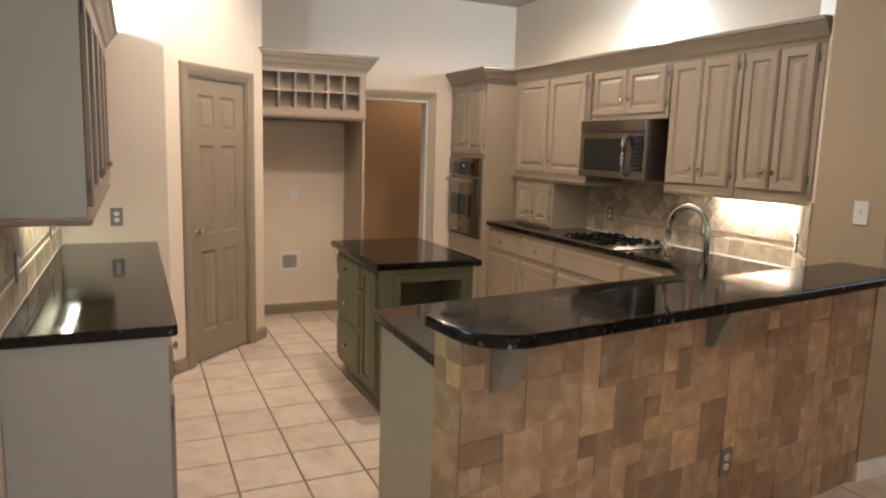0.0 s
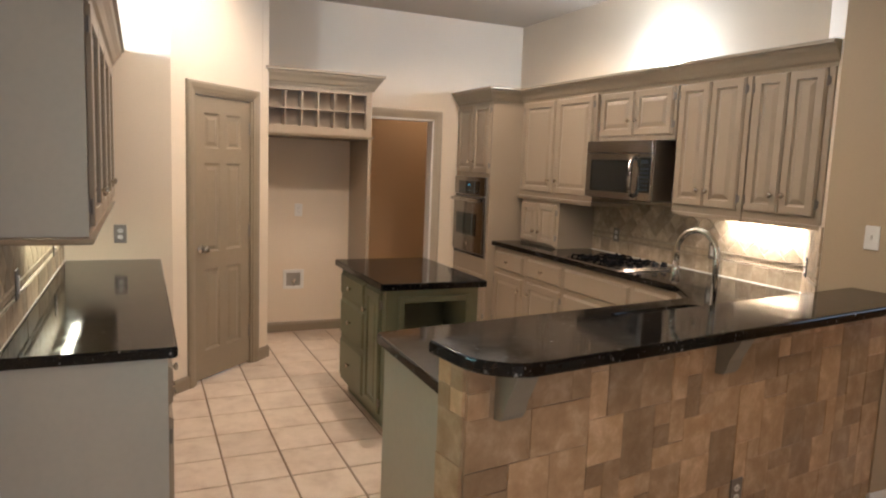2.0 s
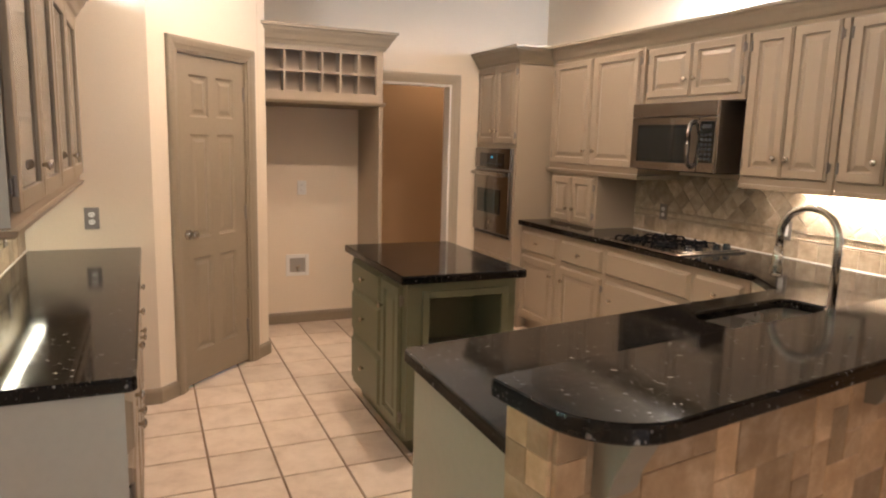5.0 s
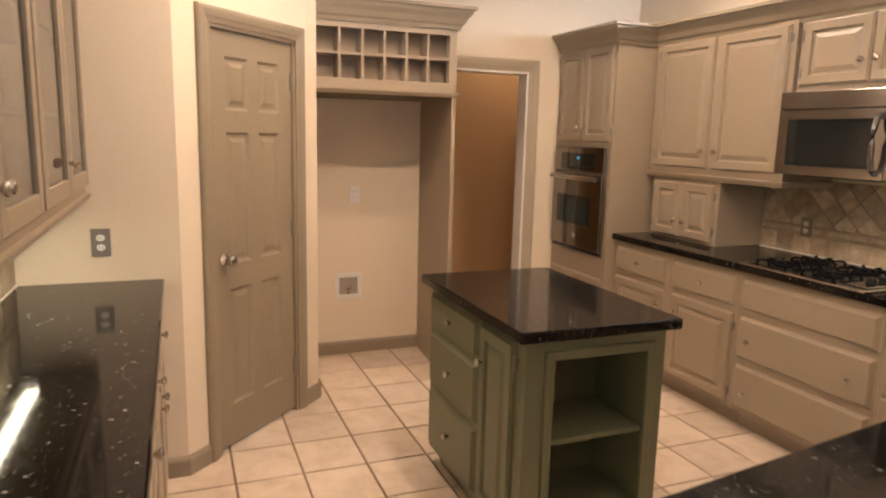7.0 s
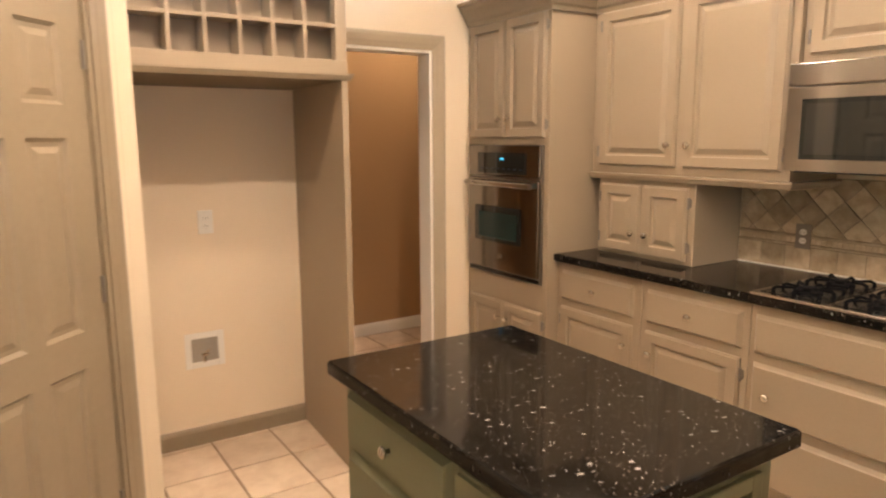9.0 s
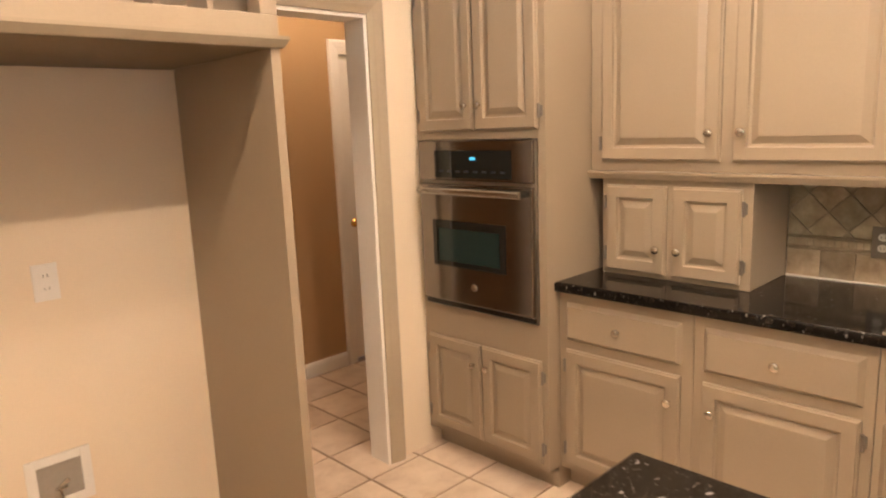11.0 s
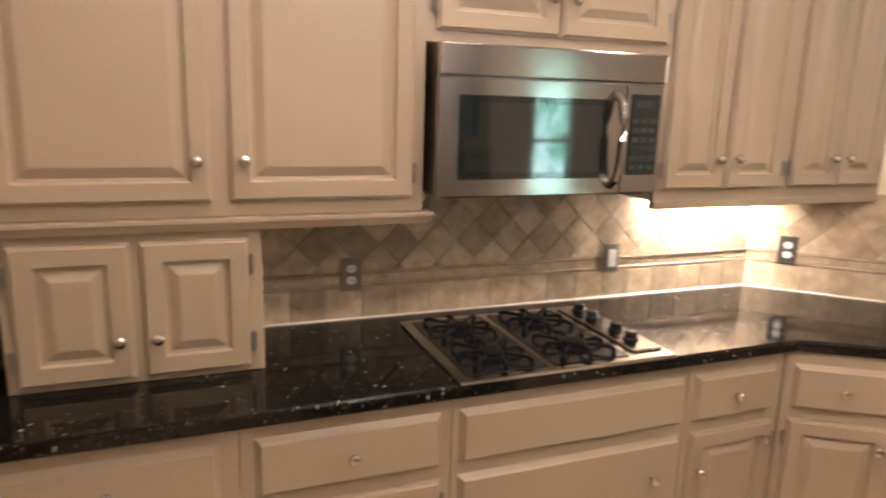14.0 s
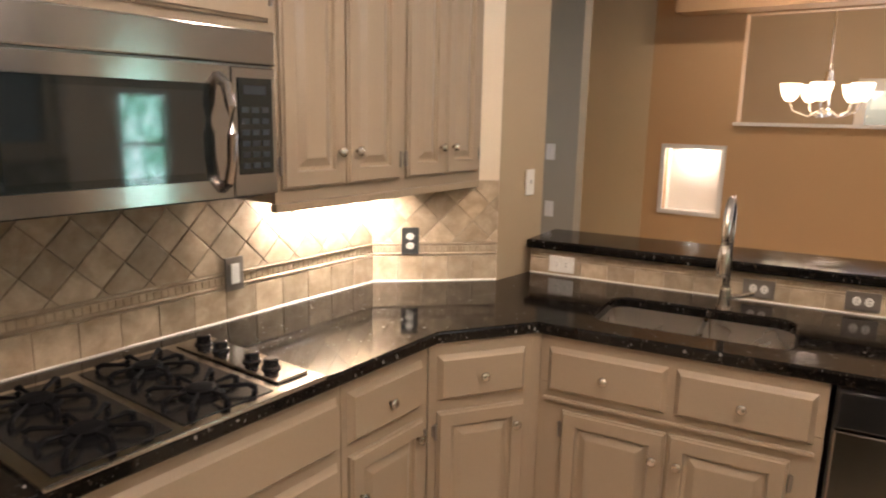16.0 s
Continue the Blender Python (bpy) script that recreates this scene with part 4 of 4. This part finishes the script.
for x0, x1, dep in ((-0.332, -0.03, 0.165), (-0.015, 0.332, 0.17)):
    bm = B()
    y0, y1, zt = -0.205, 0.205, 0.875
    ins = [(0, zt), (0.0, zt - 0.02), (0.012, zt - dep + 0.03), (0.04, zt - dep)]
    rows = [[(x0 + a, y0 + a, z), (x1 - a, y0 + a, z), (x1 - a, y1 - a, z), (x0 + a, y1 - a, z)] for a, z in ins]
    vs = [[bm.verts.new(p) for p in r] for r in rows]
    for a, b in zip(vs, vs[1:]):
        for i in range(4):
            bm.faces.new((a[i], b[i], b[(i + 1) % 4], a[(i + 1) % 4]))
    bm.faces.new(vs[-1][::-1])
    ob = part("bowl", bm, SINKST, t)
    md = ob.modifiers.new("thick", "SOLIDIFY")
    md.thickness = 0.002
    part("drain", lathe(B(), pose((x0 + x1) / 2, 0, zt - dep + 0.001), [(0.042, 0), (0.042, 0.003), (0.030, 0.004), (0.028, 0.001)], 18), NICKEL, t)
part("divider", box(B(), -0.032, -0.19, 0.80, -0.013, 0.19, 0.866, 0.004), SINKST, t)
t = thing("kitchen_tap", pose(*pen(1.575, 0.325), 0.916, 0, 0, PEN), "tall brushed nickel gooseneck kitchen tap", "tap")
part("base", lathe(B(), pose(0, 0, 0), [(0.030, 0), (0.029, 0.008), (0.022, 0.014), (0.020, 0.075), (0.017, 0.085)], 18), NICKEL, t)
arc = [(0, 0, 0.08), (0, 0, 0.30)] + [(0, 0.105 - 0.105 * math.cos(a), 0.32 + 0.105 * math.sin(a)) for a in [math.pi * k / 12 for k in range(13)]] + [(0, 0.21, 0.27)]
part("spout", tube(B(), arc, 0.0135), NICKEL, t, smooth=True)
part("spray_head", tube(B(), [(0, 0.21, 0.275), (0, 0.211, 0.24), (0, 0.213, 0.18), (0, 0.214, 0.165)], [0.014, 0.019, 0.022, 0.017]), NICKEL, t, smooth=True)
part("lever", tube(B(), [(-0.018, 0, 0.05), (-0.05, 0, 0.055), (-0.10, 0.0, 0.075)], [0.010, 0.008, 0.006]), NICKEL, t, smooth=True)

# ---- pantry door and the hall door ----


def panel_door(name, m, w, h, material, label, knob_x, knob_mat, hinge_x):
    t = thing(name, m, label, "door", kind="structure")
    st, gap = 0.10, 0.09
    cols = [(st, w / 2 - gap / 2 + 0.01), (w / 2 + gap / 2 - 0.01, w - st)]
    rows = [(0.20, 0.78), (0.90, 1.52), (1.62, h - 0.11)]
    bm = B()
    xs, zs = [0] + [v for c in cols for v in c] + [w], [0] + [v for r in rows for v in r] + [h]
    for i in range(5):
        for j in range(7):
            if i % 2 and j % 2:
                continue
            box(bm, xs[i], 0, zs[j], xs[i + 1], 0.035, zs[j + 1])
    bmesh.ops.remove_doubles(bm, verts=bm.verts, dist=0.0005)
    leaf = part("door_leaf", bm, material, t)
    for a, b in cols:
        for c, d in rows:
            part("panel", rings(B(), a, c, b, d, [(0.0, 0.0005), (0.012, 0.011), (0.026, 0.011), (0.046, 0.003), (0.048, 0.003)], back=0.03), material, leaf)
    k = lathe(B(), pose(knob_x, 0, 0.93, 90, 0, 0), [(0.030, 0), (0.029, 0.006), (0.011, 0.010), (0.010, 0.030), (0.020, 0.036), (0.027, 0.048), (0.026, 0.060), (0.016, 0.068), (0.002, 0.070)], 20)
    part("door_knob", k, knob_mat, leaf, smooth=True)
    for z in (0.25, 1.02, 1.78):
        part("hinge", cyl(B(), pose(hinge_x, -0.006, z), 0.007, 0.09, seg=10), GREYPL, leaf)
    return t


panel_door("door_1", DIAG @ pose(0.218, 0.012, 0.018), 0.594, 1.972, TRIMT, "closed taupe painted six-panel pantry door", 0.06, NICKEL, 0.588)
panel_door("door_2", pose(3.198, 6.775, 0.010), 0.664, 2.0, WHITE, "closed white painted six-panel hall door with brass knob", 0.06, BRASS, 0.655)

# ---- wall tiles behind the worktops ----


def clip(poly, ax, lim, keep_less):
    out = []
    for i, p in enumerate(poly):
        q = poly[(i + 1) % len(poly)]
        a, b = (p[ax] <= lim, q[ax] <= lim) if keep_less else (p[ax] >= lim, q[ax] >= lim)
        if a:
            out.append(p)
        if a != b:
            k = (lim - p[ax]) / (q[ax] - p[ax])
            out.append((p[0] + k * (q[0] - p[0]), p[1] + k * (q[1] - p[1])))
    return out


def tiled(name, m, length, top, label, side=0.100, first=0.0):
    """A backsplash: a row of oblong tiles, a mosaic band between two rods, then tiles set on their points."""
    par = structure(name, box(B(), 0, -0.005, 0.917, length, -0.0005, top), SPGROUT, label)
    par.matrix_basis = m
    rng = random.Random(len(name) + int(length * 100))
    n = max(1, round(length / 0.118))
    w = length / n
    # white bead added to draw the bright highlight where tile meets worktop
    part("highlight_bead", tube(B(), [(0.002, -0.011, 0.9185), (length - 0.002, -0.011, 0.9185)], 0.004, 6), WHITE, par)
    rh = 0.066 if top < 1.03 else 0.107
    me = tile_mesh(w - 0.0016, rh, 0.008, 0.0015)
    me.materials.append(SPLASH)
    for i in range(n):
        piece("tile", me, par, pose((i + 0.5) * w, -0.004 + rng.uniform(-0.001, 0.001), 0.918 + rh / 2))
    zb = 0.989 if top < 1.03 else 1.034
    for z in (zb, zb + (0.034 if top < 1.03 else 0.042)):
        part("rod", tube(B(), [(0.001, -0.008, z), (length - 0.001, -0.008, z)], 0.0055, 8), SPLASH, par)
    bm = B()
    k = max(1, round(length / 0.024))
    for i in range(k):
        x = (i + 0.5) * length / k
        box(bm, x - 0.0105, -0.009, zb + 0.009, x + 0.0105, -0.004, zb + (0.026 if top < 1.03 else 0.033), 0.002)
    tagged(part("mosaic_band", bm, SPLASH, par), kind="stuff")
    if top < 1.12:
        return par
    half = side * math.sqrt(0.5)
    full = None
    z0 = 1.084
    for j in range(-1, int((top - z0) / half) + 2):
        for i in range(-1, int(length / (2 * half)) + 2):
            cx, cz = first + i * 2 * half + (half if j % 2 else 0), z0 + j * half + 0.02
            g = half - 0.0016
            poly = [(cx - g, cz), (cx, cz - g), (cx + g, cz), (cx, cz + g)]
            whole = cx - g > 0 and cx + g < length and cz - g > z0 and cz + g < top
            for ax, lim, less in ((0, 0.002, False), (0, length - 0.002, True), (1, z0, False), (1, top - 0.001, True)):
                poly = clip(poly, ax, lim, less) if poly else poly
            if len(poly) < 3:
                continue
            area = abs(sum(p[0] * q[1] - q[0] * p[1] for p, q in zip(poly, poly[1:] + poly[:1]))) / 2
            if area < 2e-4:
                continue
            if whole and full:
                piece("tile", full, par, pose(cx, rng.uniform(-0.001, 0.001), cz))
                continue
            bm = B()
            mid = Vector((sum(p[0] for p in poly) / len(poly), sum(p[1] for p in poly) / len(poly)))
            ox, oz = (cx, cz) if whole else (0, 0)
            loops = [[bm.verts.new((p[0] - ox, y, p[1] - oz)) for p in poly] for y in (-0.004, -0.010)]
            loops.append([bm.verts.new(((p[0] + (mid.x - p[0]) * 0.05) - ox, -0.012, (p[1] + (mid.y - p[1]) * 0.05) - oz)) for p in poly])
            for a, b in zip(loops, loops[1:]):
                for q in range(len(poly)):
                    bm.faces.new((a[q], a[(q + 1) % len(poly)], b[(q + 1) % len(poly)], b[q]))
            bm.faces.new(loops[-1])
            bmesh.ops.recalc_face_normals(bm, faces=bm.faces)
            ob = part("tile", bm, SPLASH, par, m=pose(ox, 0, oz))
            if whole:
                full = ob.data
    return par


tiled("backsplash_east", pose(3.3635, 4.11, 0, 0, 0, -90), 2.052, 1.345, "tumbled stone tile backsplash with a diagonal pattern")
tiled("backsplash_corner", pose(3.3635, 2.0545, 0, 0, 0, -135), 0.533, 1.345, "tumbled stone tile backsplash on the angled wall")
tiled("backsplash_bar", pose(*pen(2.42, 0.1305), 0, 0, 0, 180 + PEN), 2.36, 1.029, "tumbled stone tile strip under the raised bar")
tiled("backsplash_west", pose(-0.6595, 1.80, 0, 0, 0, 90), 2.205, 1.262, "tumbled stone tile backsplash behind the long worktop")

# ---- sockets, switches and the water box ----


def plate(name, m, plate_mat, label, kind="outlet", w=0.072, h=0.115):
    """A wall plate at local y = 0, centred on the origin, with two sockets or a rocker."""
    t = thing(name, m, label, "switch" if "switch" in name else "outlet")
    part("cover", box(B(), -w / 2, -0.006, -h / 2, w / 2, 0, h / 2, 0.002), plate_mat, t)
    if kind == "outlet":
        for z in (-0.020, 0.020):
            s = part("socket", lathe(B(), pose(0, -0.0055, z, 90, 0, 0) @ Matrix.Diagonal((1, 0.85, 1, 1)), [(0.017, 0), (0.0165, 0.003), (0.002, 0.0032)], 14), PLASTIC, t)
            for x in (-0.006, 0.006):
                part("slot", box(B(), x - 0.001, -0.0095, z - 0.004, x + 0.001, -0.0088, z + 0.005), RUBBER, s)
    elif kind == "rocker":
        part("rocker", box(B(), -0.017, -0.010, -0.034, 0.017, -0.0055, 0.034, 0.002), PLASTIC, t)
    else:
        part("toggle", box(B(), -0.005, -0.018, -0.008, 0.005, -0.0055, 0.012, 0.002), PLASTIC, t)
    return t


PEWTER = "pewter-coloured double wall outlet plate"
plate("wall_outlet", pose(3.351, 3.785, 1.075, 0, 0, -90), GREYPL, PEWTER + " on the backsplash")
plate("light_switch", pose(3.351, 2.75, 1.075, 0, 0, -90), GREYPL, "dark plate with a white rocker switch", "rocker")
plate("wall_outlet", pose(3.364 - 0.16 * c45 - 0.009, 2.055 - 0.16 * c45 + 0.009, 1.09, 0, 0, -135), RUBBER, "black plate with a white double outlet")
plate("wall_outlet", pose(*pen(2.27, 0.143), 0.968, 0, 90, 180 + PEN), PLASTIC, "white double outlet set sideways under the bar")
for u in (1.47, 1.12):
    plate("wall_outlet", pose(*pen(u, 0.143), 0.968, 0, 90, 180 + PEN), GREYPL, "bronze double outlet set sideways under the bar")
plate("wall_outlet", pose(-0.335, 4.009, 1.08), GREYPL, PEWTER + " on the end wall")
plate("light_switch", pose(-0.646, 2.25, 1.08, 0, 0, 90), GREYPL, "pewter plate with a white rocker switch", "rocker")
plate("wall_outlet", pose(-0.646, 3.45, 1.08, 0, 0, 90), GREYPL, PEWTER + " on tile")
plate("light_switch", pose(2.984, 1.42, 1.32, 0, 0, -90), PLASTIC, "white toggle switch plate on the tan wall", "toggle")
plate("light_switch", pose(3.83, -0.399, 1.36, 0, 0, 180), PLASTIC, "white switch plate on the far wall end", "rocker")
plate("light_switch", pose(3.82, -0.399, 0.94, 0, 0, 180), PLASTIC, "white switch plate on the far wall end", "rocker")
plate("wall_outlet", pose(*pen(1.345, -0.012), 0.355, 0, 0, PEN), GREYPL, "pewter double outlet on the travertine bar wall")
plate("wall_outlet", pose(1.10, 5.499, 1.13), PLASTIC, "white outlet on the alcove wall")
t = thing("water_supply_box", pose(1.06, 5.50, 0.49), "white recessed water supply box with a valve", "supply box")
bm = B()
for q in ((-0.095, -0.008, -0.09, -0.065, 0.0, 0.09), (0.065, -0.008, -0.09, 0.095, 0, 0.09), (-0.065, -0.008, -0.09, 0.065, 0, -0.06), (-0.065, -0.008, 0.06, 0.065, 0, 0.09)):
    box(bm, *q, 0.002)
part("frame", bm, PLASTIC, t)
part("recess", box(B(), -0.065, -0.002, -0.06, 0.065, -0.0005, 0.06), paint("grey_recess", (0.33, 0.30, 0.26), 0.6, 0.1), t)
bm = tube(B(), [(-0.005, -0.012, -0.06), (-0.005, -0.012, -0.02), (0.02, -0.016, 0.0)], 0.008)
tube(bm, [(-0.02, -0.02, -0.02), (0.012, -0.02, -0.02)], 0.006)
part("valve", bm, NICKEL, t)

# ---- lamps that can be seen ----


def can(x, y):
    t = thing("ceiling_light", pose(x, y, TOP), "round white recessed ceiling light, switched on", "ceiling light", "recessed ceiling lights")
    part("trim_ring", lathe(B(), pose(0, 0, -0.012), [(0.075, 0.0), (0.092, 0.004), (0.095, 0.011), (0.070, 0.0115), (0.068, 0.004)], 28), WHITE, t)
    part("lens", lathe(B(), pose(0, 0, -0.006), [(0.067, 0), (0.067, 0.004), (0.01, 0.0045)], 24), LENS, t)


# fixtures for all cans, the unseen added ones too
for cx, cy, watts in CANS:
    can(cx, cy)
t = thing("chandelier", pose(2.34, -2.3, 0), "brushed nickel chandelier with five lit glass shades", "chandelier")
part("stem", tube(B(), [(0, 0, 3.0), (0, 0, 2.03), (0, 0, 2.02), (0, 0, 1.76), (0, 0, 1.70)], [0.008, 0.008, 0.030, 0.030, 0.018]), NICKEL, t)
part("bowl", lathe(B(), pose(0, 0, 1.66), [(0.02, 0), (0.07, 0.02), (0.05, 0.05), (0.02, 0.07)], 16), NICKEL, t)
for k in range(5):
    a = 2 * math.pi * k / 5 + 0.3
    c_, s_ = math.cos(a), math.sin(a)
    arm = part("arm", tube(B(), [(0.02 * c_, 0.02 * s_, 1.72), (0.12 * c_, 0.12 * s_, 1.655), (0.24 * c_, 0.24 * s_, 1.70), (0.27 * c_, 0.27 * s_, 1.78)], 0.009), NICKEL, t)
    part("shade", lathe(B(), pose(0.27 * c_, 0.27 * s_, 1.78), [(0.03, 0), (0.06, 0.04), (0.075, 0.09), (0.085, 0.14), (0.07, 0.14)], 16), SHADE, arm, "lit frosted glass shade")

# ---- bright garden outside the window: a sheet whose sunlight is emission ----
m, nt, b = nodes("garden_backdrop")
n1, n2 = noise_tex(nt, 3.5, 6, 0.7), noise_tex(nt, 14, 5, 0.7)
col = ramp(nt, n1.outputs["Fac"], [(0.34, (0.02, 0.10, 0.07)), (0.45, (0.12, 0.36, 0.24)), (0.52, (0.40, 0.75, 0.66)), (0.62, (0.85, 0.98, 1.0))])
col = mix(nt, "MULTIPLY", col, ramp(nt, n2.outputs["Fac"], [(0.35, (0.25, 0.3, 0.3)), (0.6, (1, 1, 1))]))
nt.links.new(col, b.inputs["Base Color"])
nt.links.new(col, b.inputs["Emission Color"])
b.inputs["Emission Strength"].default_value = 15.0
structure("backdrop", box(B(), -3.2, -2.6, -0.14, -3.15, 3.2, 3.2), m, "glowing backdrop of green garden foliage")

# ---- floor tiles ----
TX, TY = 0.300, 0.320
FT = tile_mesh(TX - 0.011, TY - 0.011, 0.006, 0.002)
FT.materials.append(FTILE)
floor = structure("floor", box(B(), -0.66, -4.0, -0.0065, 5.1, 6.75, -0.006), GROUT, "square cream ceramic floor tiles with brown grout")
rest = B()
for i in range(-3, 17):
    for j in range(-21, 15):
        x, y = 0.16 + (i + 0.5) * TX, 2.255 + (j + 0.5) * TY
        if -0.15 < x < 2.95 and 1.95 < y < 5.55 or 1.5 < x < 3.6 and 5.5 < y < 6.75:
            piece("tile", FT, floor, pose(x, y, -0.006, -90, 0, random.choice((0, 180))))
        elif -0.75 < x < 4.3 and -4.1 < y < 6.75:
            rings(rest, -TX / 2 + 0.0055, -TY / 2 + 0.0055, TX / 2 - 0.0055, TY / 2 - 0.0055, [(0, -0.004), (0.002, -0.006)])
            rest.verts.ensure_lookup_table()
            for v in rest.verts[-12:]:
                v.co = pose(x, y, -0.006, -90, 0, 0) @ v.co
tagged(part("tile_field", rest, FTILE, floor), kind="stuff")
